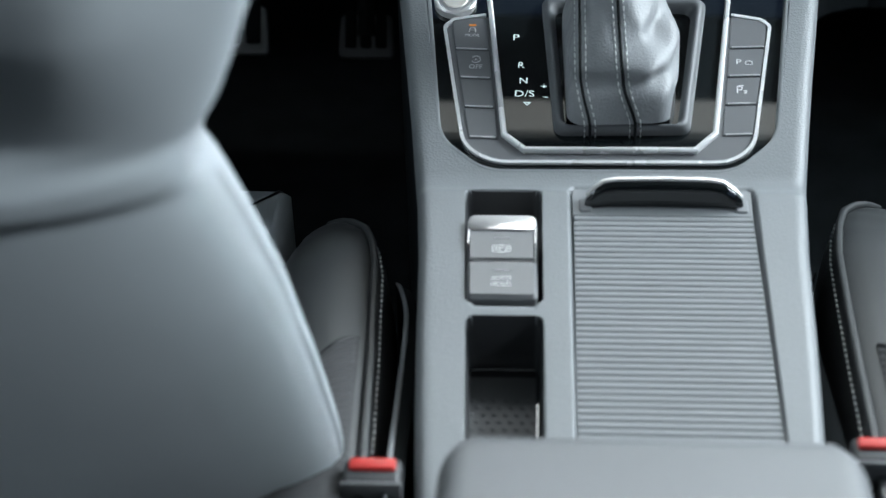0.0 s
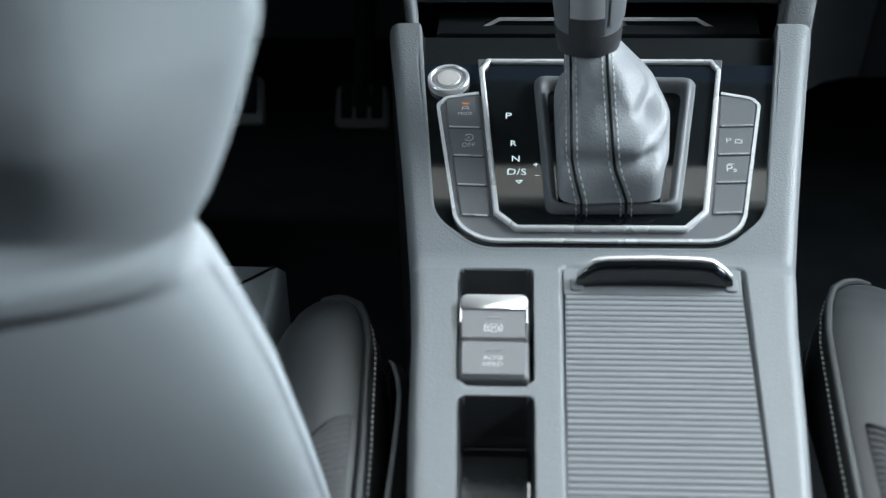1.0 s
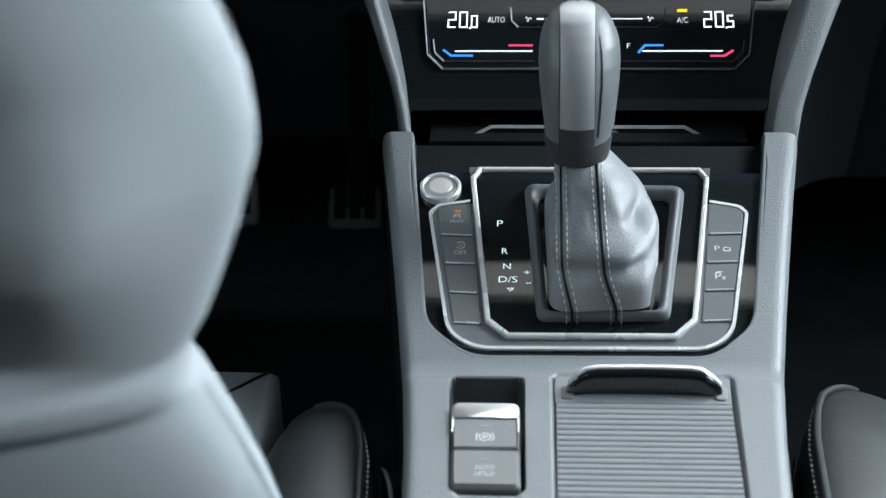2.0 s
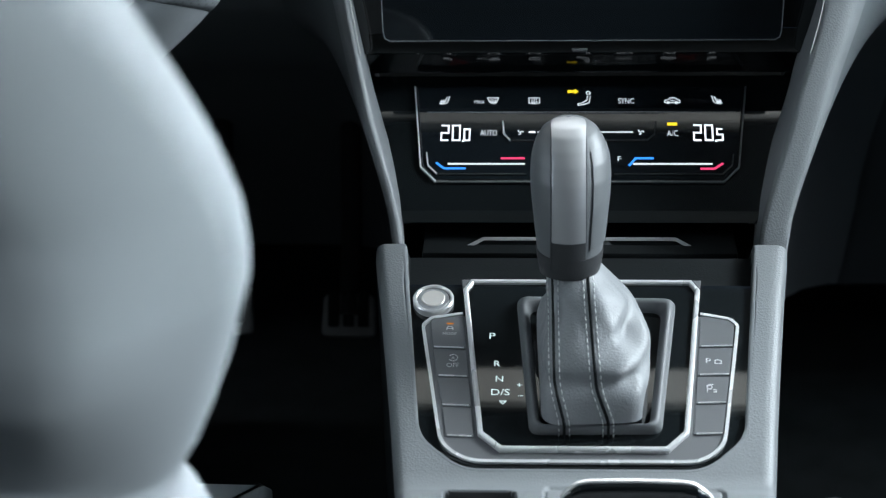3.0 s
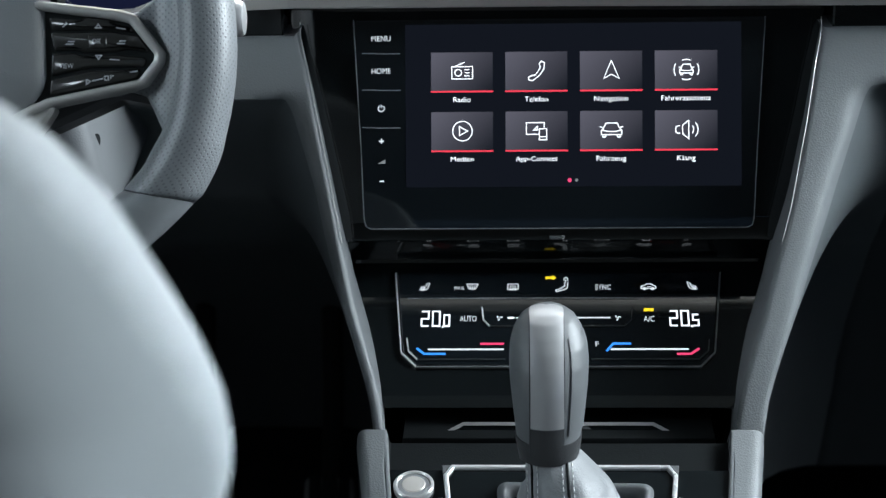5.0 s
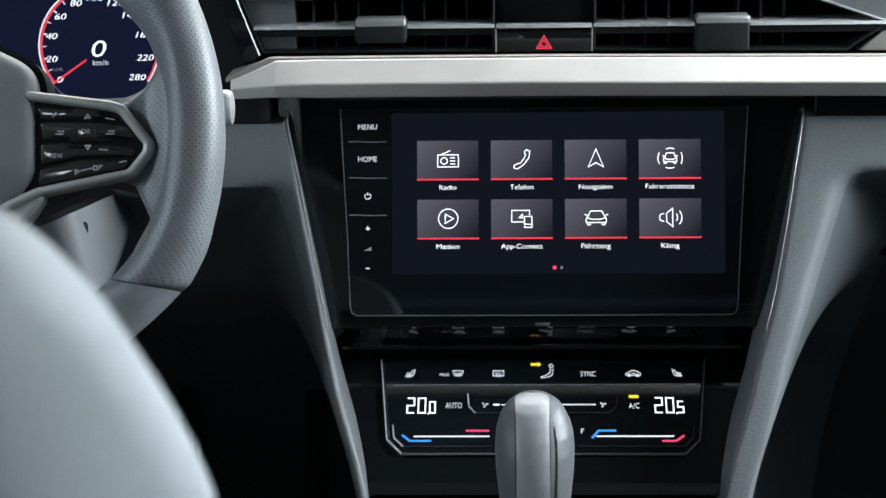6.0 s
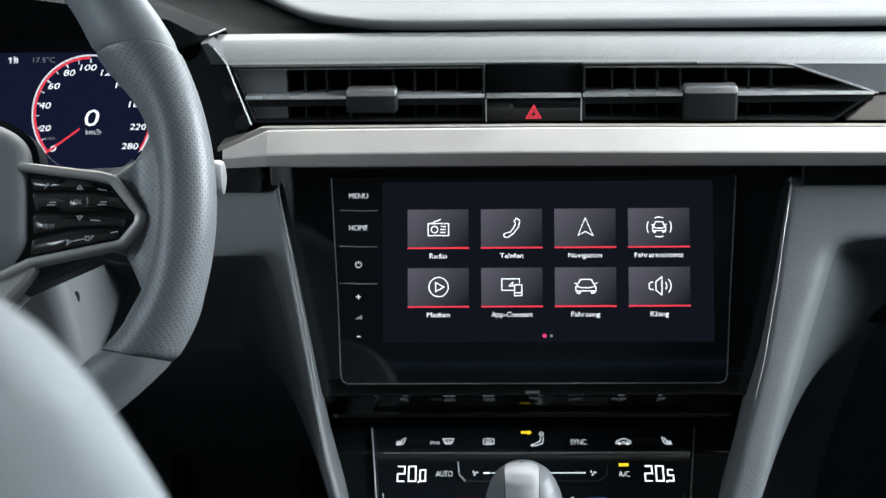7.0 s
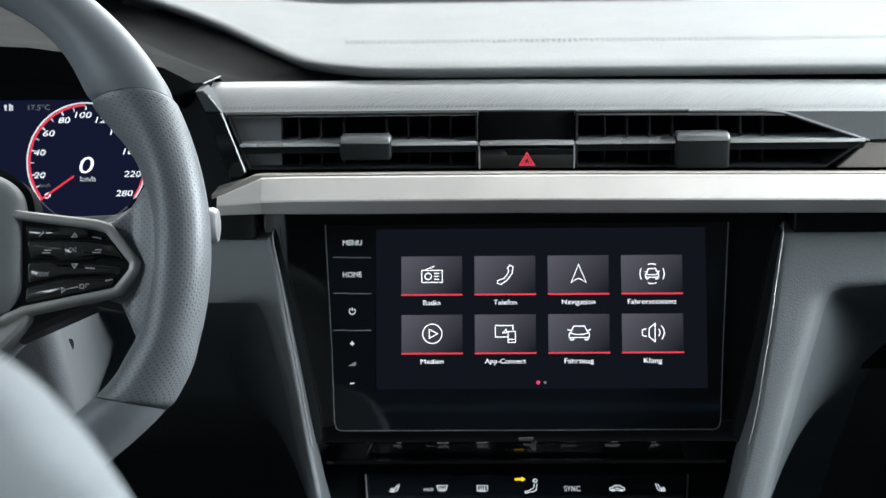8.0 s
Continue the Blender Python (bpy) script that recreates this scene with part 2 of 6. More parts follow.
def ring(bm, pl, outer, inner, w0, w1, cham=0.0):
    """A closed band between two polygons of as many corners."""
    rows = [[pl.at(u, v, w0) for u, v in outer], [pl.at(u, v, w1 - cham) for u, v in outer],
            [pl.at(u, v, w1) for u, v in offset(outer, cham)], [pl.at(u, v, w1) for u, v in offset(inner, -cham)],
            [pl.at(u, v, w1 - cham) for u, v in inner], [pl.at(u, v, w0) for u, v in inner]]
    vs = [[bm.verts.new(p) for p in r] for r in rows]
    n = len(outer)
    for r0, r1 in zip(vs, vs[1:] + vs[:1]):
        for i in range(n):
            bm.faces.new((r0[i - 1], r0[i], r1[i], r1[i - 1]))
    return bm


def ribbon(bm, pl, pts, width, w, thick=0.00015, closed=False):
    """A stroke of even width along points of a plane."""
    n = len(pts)
    left, right = [], []
    for i, p in enumerate(pts):
        p = Vector(p)
        a = Vector(pts[i - 1]) if (i or closed) else None
        b = Vector(pts[(i + 1) % n]) if (i < n - 1 or closed) else None
        e1 = (p - a).normalized() if a is not None else (b - p).normalized()
        e2 = (b - p).normalized() if b is not None else e1
        k = Vector((-e1.y, e1.x)) + Vector((-e2.y, e2.x))
        k = k / max(k.length_squared / 2, 0.35)
        left.append(p + k * width / 2)
        right.append(p - k * width / 2)
    def row(side, h):
        return [bm.verts.new(pl.at(q.x, q.y, h)) for q in side]
    lt, rt, lb, rb = row(left, w + thick), row(right, w + thick), row(left, w), row(right, w)
    for i in range(n if closed else n - 1):
        j = (i + 1) % n
        bm.faces.new((lt[i], rt[i], rt[j], lt[j]))
        bm.faces.new((lt[i], lt[j], lb[j], lb[i]))
        bm.faces.new((rt[i], rb[i], rb[j], rt[j]))
    if not closed:
        for i in (0, n - 1):
            bm.faces.new((lt[i], lb[i], rb[i], rt[i]))
    return bm


def strokes(pl, lines, at, scale, width, w):
    """An icon of strokes: each line a list of points; a line that ends where it begins is closed."""
    bm = bmesh.new()
    for ln in lines:
        closed = ln[0] == ln[-1] and len(ln) > 2
        pts = [(at[0] + x * scale, at[1] + y * scale) for x, y in (ln[:-1] if closed else ln)]
        ribbon(bm, pl, pts, width, w, closed=closed)
    return bm


def arc(cx, cy, r, a0, a1, n=12, ry=None):
    return [(cx + r * math.cos(radians(a0 + (a1 - a0) * k / n)), cy + (ry or r) * math.sin(radians(a0 + (a1 - a0) * k / n))) for k in range(n + 1)]


def circle(cx, cy, r, n=20, ry=None):
    p = arc(cx, cy, r, 0, 360, n, ry)
    return p[:-1] + [p[0]]


def loft(bm, rings, close=True, cap0=True, cap1=True, uvs=None):
    """Skins rings of as many points. uvs: for each ring, its place along, in metres."""
    vs = [[bm.verts.new(p) for p in r] for r in rings]
    layer = bm.loops.layers.uv.new("UVMap") if uvs else None
    n = len(rings[0])
    for k, (r0, r1) in enumerate(zip(vs, vs[1:])):
        for i in range(n if close else n - 1):
            j = (i + 1) % n
            f = bm.faces.new((r0[i], r0[j], r1[j], r1[i]))
            if layer:
                for lp, (a, b) in zip(f.loops, ((k, i), (k, i + 1), (k + 1, i + 1), (k + 1, i))):
                    lp[layer].uv = (uvs[0][a], uvs[1] * b / n)
    if close and cap0:
        bm.faces.new(vs[0][::-1])
    if close and cap1:
        bm.faces.new(vs[-1])
    return bm


def tube(bm, pts, r, seg=8, closed=False, flat=1.0):
    """A round bar along points in space."""
    pts = [Vector(p) for p in pts]
    n, rings, side = len(pts), [], None
    for i, p in enumerate(pts):
        a = pts[i - 1] if (i or closed) else p
        b = pts[(i + 1) % n] if (i < n - 1 or closed) else p
        d = (b - a).normalized()
        if side is None:
            side = d.cross(Vector((0, 0, 1)))
            if side.length < 0.1:
                side = d.cross(Vector((1, 0, 0)))
        side = (side - d * side.dot(d)).normalized()
        up = side.cross(d)
        rad = r[i] if isinstance(r, (list, tuple)) else r
        rings.append([p + side * rad * math.cos(2 * math.pi * k / seg) + up * rad * flat * math.sin(2 * math.pi * k / seg) for k in range(seg)])
    if closed:
        rings.append(rings[0])
    return loft(bm, rings, True, not closed, not closed)


def box(bm, lo, hi, bevel=0.0, seg=2):
    m = Matrix.Translation([(a + b) / 2 for a, b in zip(lo, hi)]) @ Matrix.Diagonal([b - a for a, b in zip(lo, hi)] + [1])
    made = bmesh.ops.create_cube(bm, size=1, matrix=m)
    if bevel:
        edges = list({e for v in made["verts"] for e in v.link_edges})
        bmesh.ops.bevel(bm, geom=edges, offset=bevel, segments=seg, affect="EDGES", profile=0.5)
    return bm


def sheet(fn, nu, nv):
    """A net of quads over fn(i, j)."""
    bm = bmesh.new()
    vs = [[bm.verts.new(fn(i, j)) for j in range(nv + 1)] for i in range(nu + 1)]
    for i in range(nu):
        for j in range(nv):
            bm.faces.new((vs[i][j], vs[i + 1][j], vs[i + 1][j + 1], vs[i][j + 1]))
    return bm


def smooth01(x):
    x = min(1.0, max(0.0, x))
    return x * x * (3 - 2 * x)


def interp(x, table):
    return float(np.interp(x, [a for a, _ in table], [b for _, b in table]))


def words(name, text, pl, u, v, w, cap, material, parent, width=None, label="", align="CENTER", shear=0.0):
    """Lettering of that cap height (and total width) on a plane, as a mesh."""
    cu = bpy.data.curves.new(name, "FONT")
    cu.body, cu.size, cu.align_x, cu.extrude, cu.resolution_u, cu.offset, cu.shear = text, 1.0, align, 0.0, 3, -0.004, shear
    tmp = bpy.data.objects.new(name, cu)
    scene.collection.objects.link(tmp)
    dg = bpy.context.evaluated_depsgraph_get()
    me = bpy.data.meshes.new_from_object(tmp.evaluated_get(dg))
    bpy.data.objects.remove(tmp)
    bm = bmesh.new()
    bm.from_mesh(me)
    bpy.data.meshes.remove(me)
    xs, ys = [q.co.x for q in bm.verts], [q.co.y for q in bm.verts]
    sy = cap / 0.73
    sx = width / (max(xs) - min(xs)) if width else sy
    mid = (max(xs) + min(xs)) / 2
    for q in bm.verts:
        q.co = pl.at(u + (q.co.x - mid) * sx, v + (q.co.y - 0.365) * sy, w)
    return part(name, bm, material, parent, label, smooth=0, fix=False)


def stitch_row(pts, length, gap, r):
    """Short thread stitches laid along a line of points."""
    bm = bmesh.new()
    acc, pts = 0.0, [Vector(p) for p in pts]
    dist = [0.0]
    for a, b in zip(pts, pts[1:]):
        dist.append(dist[-1] + (b - a).length)
    def where(s):
        k = max(0, min(len(pts) - 2, int(np.searchsorted(dist, s)) - 1))
        t = (s - dist[k]) / max(dist[k + 1] - dist[k], 1e-9)
        return pts[k].lerp(pts[k + 1], t)
    while acc + length < dist[-1]:
        a, b = where(acc), where(acc + length)
        tube(bm, [a, a.lerp(b, 0.25) , a.lerp(b, 0.75), b], [r * 0.5, r, r, r * 0.5], 5)
        acc += length + gap
    return bm


def keep(bm, test):
    gone = [f for f in bm.faces if not test(f.calc_center_median())]
    bmesh.ops.delete(bm, geom=gone, context="FACES")
    return bm


# ---- the cabin shell ----
def slab(name, lo, hi, material, label, category):
    bm = box(bmesh.new(), lo, hi, 0.004, 1)
    return tagged(part(name, bm, material), label, category, kind="structure")


slab("floor", (-0.80, -1.65, -0.40), (0.80, 0.85, -0.36), M_CARPET, "black carpet on the cabin floor", "floor")
slab("wall_front", (-0.80, 0.80, -0.36), (0.80, 0.84, 0.30), M_CARPET, "black lined bulkhead of the footwells", "wall")
# Raised across the rear window to keep sky out of the gloss panel.
slab("wall_rear", (-0.80, -1.65, -0.36), (0.80, -1.60, 0.795), M_LINER, "unseen dark rear wall that closes off the rear window", "wall")
slab("wall_left", (-0.80, -1.60, -0.36), (-0.74, 0.80, 0.36), M_DARK, "charcoal door lining below the window", "wall")
# Unseen panel added over the driver window to keep sky off the left side.
slab("wall_left_blocker", (-0.80, -0.62, 0.36), (-0.74, 0.45, 0.72), M_LINER, "unseen dark panel that blocks the driver window", "wall")
slab("wall_right", (0.74, -1.60, -0.36), (0.80, 0.80, 0.36), M_DARK, "charcoal door lining below the window", "wall")
slab("wall_left_upper", (-0.80, -1.60, 0.72), (-0.74, 0.20, 0.84), M_LINER, "dark cloth rail over the side window", "wall")
slab("wall_right_upper", (0.74, -1.60, 0.72), (0.80, 0.20, 0.84), M_LINER, "dark cloth rail over the side window", "wall")
slab("ceiling", (-0.80, -1.60, 0.80), (0.80, 0.26, 0.84), M_HEADLINER, "pale grey cloth headliner", "ceiling")
# Unseen block, placed to cut the windscreen light that reaches the seat.
slab("wall_front_blocker", (-0.80, 0.02, 0.60), (0.80, 0.168, 0.795), M_LINER, "unseen dark header that blocks windscreen light", "wall")
# Unseen strip added to keep blue sky out of the gear plate's reflection.
slab("plate_reflection_mask", (-0.60, 0.238, 0.700), (0.60, 0.335, 0.706), M_LINER, "unseen dark strip, mirrored black in the gear plate", "trim")
# Unseen wedge, added as a pale reflector for the lower gear plate.
bm = loft(bmesh.new(), [[Vector((x, y, z)) for y, z in ((0.171, 0.600), (0.177, 0.600), (0.225, 0.655), (0.235, 0.672), (0.235, 0.795), (0.171, 0.795))] for x in (-0.80, 0.80)])
tagged(part("ceiling_reflector", bm, M_REFLECTOR, smooth=30), "unseen pale strip, mirrored in the gear plate", "ceiling", kind="structure")

# ---- dashboard ----
dash = thing("dashboard", (0, 0.45, 0.2), "grey dashboard with a brushed aluminium strip and ribbed leather band", "dashboard")

# outline of the top pad: along its front, round the corner and back along the instruments
PAD_EDGE = [(0.72, 0.2575), (0.30, 0.2575), (0.10, 0.2575), (-0.03, 0.2575), (-0.065, 0.2577), (-0.085, 0.2587), (-0.100, 0.2608), (-0.1145, 0.2660), (-0.1285, 0.2745), (-0.1390, 0.2830), (-0.1510, 0.3010), (-0.1645, 0.3230), (-0.187, 0.36), (-0.2090, 0.3957), (-0.2490, 0.4413), (-0.2905, 0.4865), (-0.40, 0.62), (-0.55, 0.79)]
PAD_Z = [(0.2575, 0.3062), (0.264, 0.3072), (0.274, 0.3078), (0.29, 0.3086), (0.31, 0.3094), (0.36, 0.3110), (0.44, 0.3138), (0.50, 0.3150), (0.60, 0.3160)]


def pad_z(x, y):
    return interp(y, PAD_Z) + 0.016 * smooth01((-x - 0.12) / 0.22)


def pad_outline():
    """The outline at even steps, softened."""
    t = np.concatenate([np.linspace(0, 3, 24, endpoint=False), np.linspace(3, 17, 113)])
    xs, ys = np.interp(t, range(18), [q[0] for q in PAD_EDGE]), np.interp(t, range(18), [q[1] for q in PAD_EDGE])
    for _ in range(14):
        xs[1:-1], ys[1:-1] = (xs[:-2] + 2 * xs[1:-1] + xs[2:]) / 4, (ys[:-2] + 2 * ys[1:-1] + ys[2:]) / 4
    return list(zip(xs, ys))


OUTLINE = pad_outline()


def top_pad():
    rings, n = [], len(OUTLINE)
    for i, (x, y) in enumerate(OUTLINE):
        ax, ay = OUTLINE[max(0, i - 1)]
        bx, by = OUTLINE[min(n - 1, i + 1)]
        d = Vector((bx - ax, by - ay)).normalized()
        inn = Vector((d.y, -d.x))
        z = pad_z(x, y)
        r = [Vector((x + inn.x * o, y + inn.y * o, z + h)) for o, h in ((0.010, -0.0075), (0.003, -0.0070), (0.0006, -0.0052), (0.0, -0.0034), (0.0005, -0.0018), (0.0018, -0.0007), (0.0045, -0.0001))]
        far = (x, 0.80) if i < 24 else (float(np.interp(i, [24, n - 1], [-0.03, -0.54])), 0.80)
        a = r[-1]
        for k in range(1, 15):
            t = (k / 14) ** 1.8
            px_, py_ = a.x + (far[0] - a.x) * t, a.y + (far[1] - a.y) * t
            r.append(Vector((px_, py_, pad_z(px_, py_))))
        rings.append(r)
    return loft(bmesh.new(), rings, close=False)


part("top_pad", top_pad(), M_DASH, dash, "pale grey soft dash top", smooth=60)
part("seam_stitch", stitch_row([(x, 0.3325 + 0.0 * x, 0.3106) for x in np.linspace(-0.115, 0.5, 90)], 0.0022, 0.0014, 0.0002), M_DASH, dash, "tone-in-tone stitched seam")
part("seam_stitch", stitch_row([(x, 0.3395 + 0.0 * x, 0.3109) for x in np.linspace(-0.115, 0.5, 90)], 0.0022, 0.0014, 0.0002), M_DASH, dash, "tone-in-tone stitched seam")
# raised edge of the grille by the windscreen
bm = prism(bmesh.new(), Plane((0, 0.52, 0.316), 90), fillet([(-0.30, -0.012), (0.135, -0.012), (0.142, 0.006), (0.142, 0.20), (-0.30, 0.20)], 0.006), -0.004, 0.003, 0.0015)
part("defroster_grille", bm, M_DASH, dash)

# slope under the left edge of the pad, and the hood over the instruments, both blackened for shade
VALLEY = [(-0.1860, 0.2700, 0.2950), (-0.1981, 0.3119, 0.2950), (-0.2226, 0.3408, 0.2980), (-0.2504, 0.3786, 0.3020), (-0.2797, 0.4206, 0.3060), (-0.3175, 0.5157, 0.3100), (-0.42, 0.66, 0.312)]
EAVE = [(-0.098, 0.2650, 0.3000), (-0.1370, 0.2860, 0.3015), (-0.1610, 0.3250, 0.3035), (-0.2060, 0.3985, 0.3090), (-0.2460, 0.4440, 0.3135), (-0.2880, 0.4895, 0.3180), (-0.397, 0.624, 0.322)]
LIP = [(-0.1905, 0.2500, 0.3000), (-0.1995, 0.2300, 0.3030), (-0.2142, 0.2150, 0.3150), (-0.2480, 0.2060, 0.3230), (-0.2900, 0.2000, 0.3300), (-0.36, 0.198, 0.334), (-0.60, 0.205, 0.318)]


def along(table, t):
    a = min(len(table) - 2, int(t))
    return Vector(table[a]).lerp(Vector(table[a + 1]), t - a)


def slope_net(i, j):
    t = j / 36 * 6
    a, b, k = along(EAVE, t), along(VALLEY, t), i / 10
    p = a.lerp(b, k)
    return p - Vector((0, 0, 0.004 * math.sin(math.pi * k)))


def hood_net(i, j):
    t = j / 36 * 6
    lip, far = along(LIP, t), along(VALLEY, t)
    if i == 0:
        return lip + Vector((-0.004, 0.010, -0.020))
    if i == 1:
        return lip + Vector((-0.001, 0.001, -0.0030))
    k = (i - 2) / 10
    return lip.lerp(far, k) + Vector((0, 0, 0.003 * math.sin(math.pi * k)))


part("pad_slope", sheet(slope_net, 10, 36), M_COWL, dash, "slope beside the dash top, blackened for shade", smooth=50)
part("instrument_hood", sheet(hood_net, 12, 36), M_COWL, dash, "instrument hood, blackened for shade", smooth=50)
part("hood_trim", tube(bmesh.new(), [(-0.1935, 0.2330, 0.3020), (-0.1900, 0.2480, 0.3020), (-0.1868, 0.2570, 0.3022)], 0.0003, 6), M_SILVER, dash, "thin chrome line on the hood")

# ribbed leather band
XB = np.linspace(-0.196, 0.40, 1500)


def band(i, j):
    x = float(XB[i])
    s = j / 40
    y, z = 0.2265 + 0.0335 * s, 0.2846 + 0.0135 * s + 0.0025 * math.sin(math.pi * s) - 0.0028 * max(0, (x - 0.0)) / 0.25
    if j == 0:
        return Vector((max(x, -0.186), 0.2285, z - 0.003))
    x0 = -0.184 - 0.013 * s
    x = max(x, x0)
    rib = (x - 0.031 * s) / 0.0027
    fade = smooth01((s - 0.08) / 0.06) * (1 - smooth01((s - 0.60) / 0.3))
    return Vector((x, y - 0.0002 * fade, z + 0.00065 * fade * (0.5 + 0.5 * math.cos(2 * math.pi * rib))))


part("ribbed_band", sheet(band, 1499, 40), M_BAND, dash, "grey leather band with slanting ribs", smooth=60)
part("shadow_gap", box(bmesh.new(), (-0.098, 0.2720, 0.280), (0.60, 0.30, 0.3040)), M_MATTE, dash)

# aluminium strip: facets lofted along its length
def strip(rows, material, name, label):
    bm = bmesh.new()
    rings = []
    for x, prof in rows:
        rings.append([Vector((x, y, z)) for y, z in prof])
    loft(bm, rings, True)
    part(name, bm, material, dash, label, smooth=12)


drop = lambda x: -0.0016 * max(0.0, x) / 0.2
full = lambda x: [(0.1768, 0.2338 + drop(x)), (0.1735, 0.2352 + drop(x)), (0.1675, 0.2436 + drop(x)), (0.1680, 0.2446 + drop(x)), (0.1825, 0.2543 + drop(x)), (0.1850, 0.2546 + drop(x)), (0.20, 0.2500), (0.20, 0.2338)]
rows = [(-0.1795, [(0.1760, 0.2336), (0.1752, 0.2340), (0.1748, 0.2395), (0.1750, 0.2405), (0.1765, 0.2440), (0.1772, 0.2443), (0.20, 0.2430), (0.20, 0.2336)]),
        (-0.1535, [(0.1785, 0.2338), (0.1765, 0.2346), (0.1725, 0.2420), (0.1732, 0.2432), (0.1825, 0.2539), (0.1845, 0.2543), (0.20, 0.2495), (0.20, 0.2338)]),
        (-0.1300, full(-0.13)), (0.0, full(0)), (0.25, full(0.25)), (0.60, full(0.6))]
strip(rows, M_ALU, "aluminium_strip", "brushed aluminium decor strip with bevelled facets")
low = lambda x: [(0.1862, 0.2520 + drop(x)), (0.1862, 0.2553 + drop(x)), (0.1880, 0.2557 + drop(x)), (0.2245, 0.2482 + drop(x)), (0.2265, 0.2470 + drop(x)), (0.2265, 0.2400)]
strip([(-0.1830, [(0.1800, 0.2425), (0.1800, 0.2449), (0.1808, 0.2452), (0.2080, 0.2440), (0.21, 0.2432), (0.21, 0.2400)]),
       (-0.1580, low(-0.158)), (0.0, low(0)), (0.60, low(0.6))], M_BRONZE, "lower_ledge", "dark satin metal ledge under the air vents")
# smooth fascia beyond the vents
bm = bmesh.new()
prism(bm, FRONT, [(0.155, 0.2836), (0.60, 0.2800), (0.60, 0.2655), (0.207, 0.2655)], -0.03, 0.0005, 0.0006)
part("fascia_insert", bm, M_TRIM, dash, "grey smooth insert beside the vent")
bm = bmesh.new()
prism(bm, FRONT, [(0.190, 0.2485), (0.60, 0.2450), (0.60, 0.2635), (0.207, 0.2635)], -0.03, 0.0005, 0.0006)
part("fascia_insert", bm, M_BRONZE, dash)

# gloss black body behind the screen and the climate unit
STACK = [(0.2090, 0.2335, 0.1585), (0.2075, 0.2250, 0.1575), (0.1655, 0.1110, 0.1350), (0.1612, 0.0993, 0.1325), (0.1600, 0.0975, 0.1318), (0.1610, 0.0962, 0.1315), (0.1640, 0.0948, 0.131),
         (0.1769, 0.0935, 0.1285), (0.1815, 0.0765, 0.1280), (0.1805, 0.0748, 0.1275), (0.1010, 0.0251, 0.1020), (0.0965, 0.0218, 0.1005), (0.0950, 0.0196, 0.100), (0.0965, 0.0180, 0.100), (0.13, 0.0080, 0.100)]
bm = bmesh.new()
loft(bm, [[Vector((x, y, z)) for x in (-h, -h * 0.6, 0, h * 0.6, h)] for y, z, h in STACK], close=False)
part("gloss_console_face", bm, M_GLOSS, dash, "piano black panel round screen and climate unit", smooth=25)

# side pillars: a ridge rises from the console and opens out into the flat fascia
RIDGE = [(0.015, 0.0972), (0.032, 0.0998), (0.045, 0.1034), (0.062, 0.1092), (0.081, 0.1158), (0.111, 0.1240), (0.150, 0.1335), (0.166, 0.1375), (0.186, 0.1425), (0.2100, 0.1490), (0.2178, 0.1508)]
WIDTH = [(0.015, 0.0150), (0.062, 0.0158), (0.111, 0.0160), (0.135, 0.0170), (0.166, 0.0222), (0.20, 0.027)]


def lean_y(z):
    return 0.0568 + 0.627 * (z - 0.015)


def ridge_x(side, z):
    return interp(z, RIDGE) + (side > 0) * (0.0015 * smooth01((z - 0.02) / 0.06) + 0.0038 * smooth01((z - 0.085) / 0.05) - 0.0017 * smooth01((z - 0.165) / 0.05))


def soft_min(a, b, k):
    h = min(1.0, max(0.0, 0.5 + 0.5 * (b - a) / k))
    return b + (a - b) * h - k * h * (1 - h)


def crease_z(side, d):
    """Height of the crease under the flat fascia, d outwards from the ridge's shoulder."""
    return 0.1880 + 0.11 * max(0.0, d) if side > 0 else 0.1840


def fascia_y(side, x, z):
    """The front of the dash beside the centre stack: a flat upper band and a ridge, with the panel between them falling back."""
    w = interp(z, WIDTH) * (1.0 if side > 0 else 0.35)
    d = x - ridge_x(side, z) - w
    below = crease_z(side, d) - z
    crisp = smooth01((d - 0.004) / 0.03)
    steep = (1.35 + 6.5 * math.exp(-max(0.0, z - 0.015) / 0.05)) * (1.0 if side > 0 else 1.3)
    q = soft_min(d * steep, below * 2.4, 0.022 - 0.014 * crisp)
    q = 0.5 * (q + math.sqrt(q * q + 0.00008 - 0.00006 * crisp)) - 0.0012
    deep = (0.22 if side > 0 else 0.16) + 0.10 * math.exp(-max(0.0, z - 0.015) / 0.06)
    under = (0.3 if side > 0 else 0.7) * max(0.0, 0.09 - z) * smooth01((d - 0.008) / 0.035)
    return lean_y(max(z, 0.015)) + deep * math.tanh(max(0.0, q) / deep) + under


SHOULDER = 0.003  # from the crest of the ridge to where the darker flank colour starts


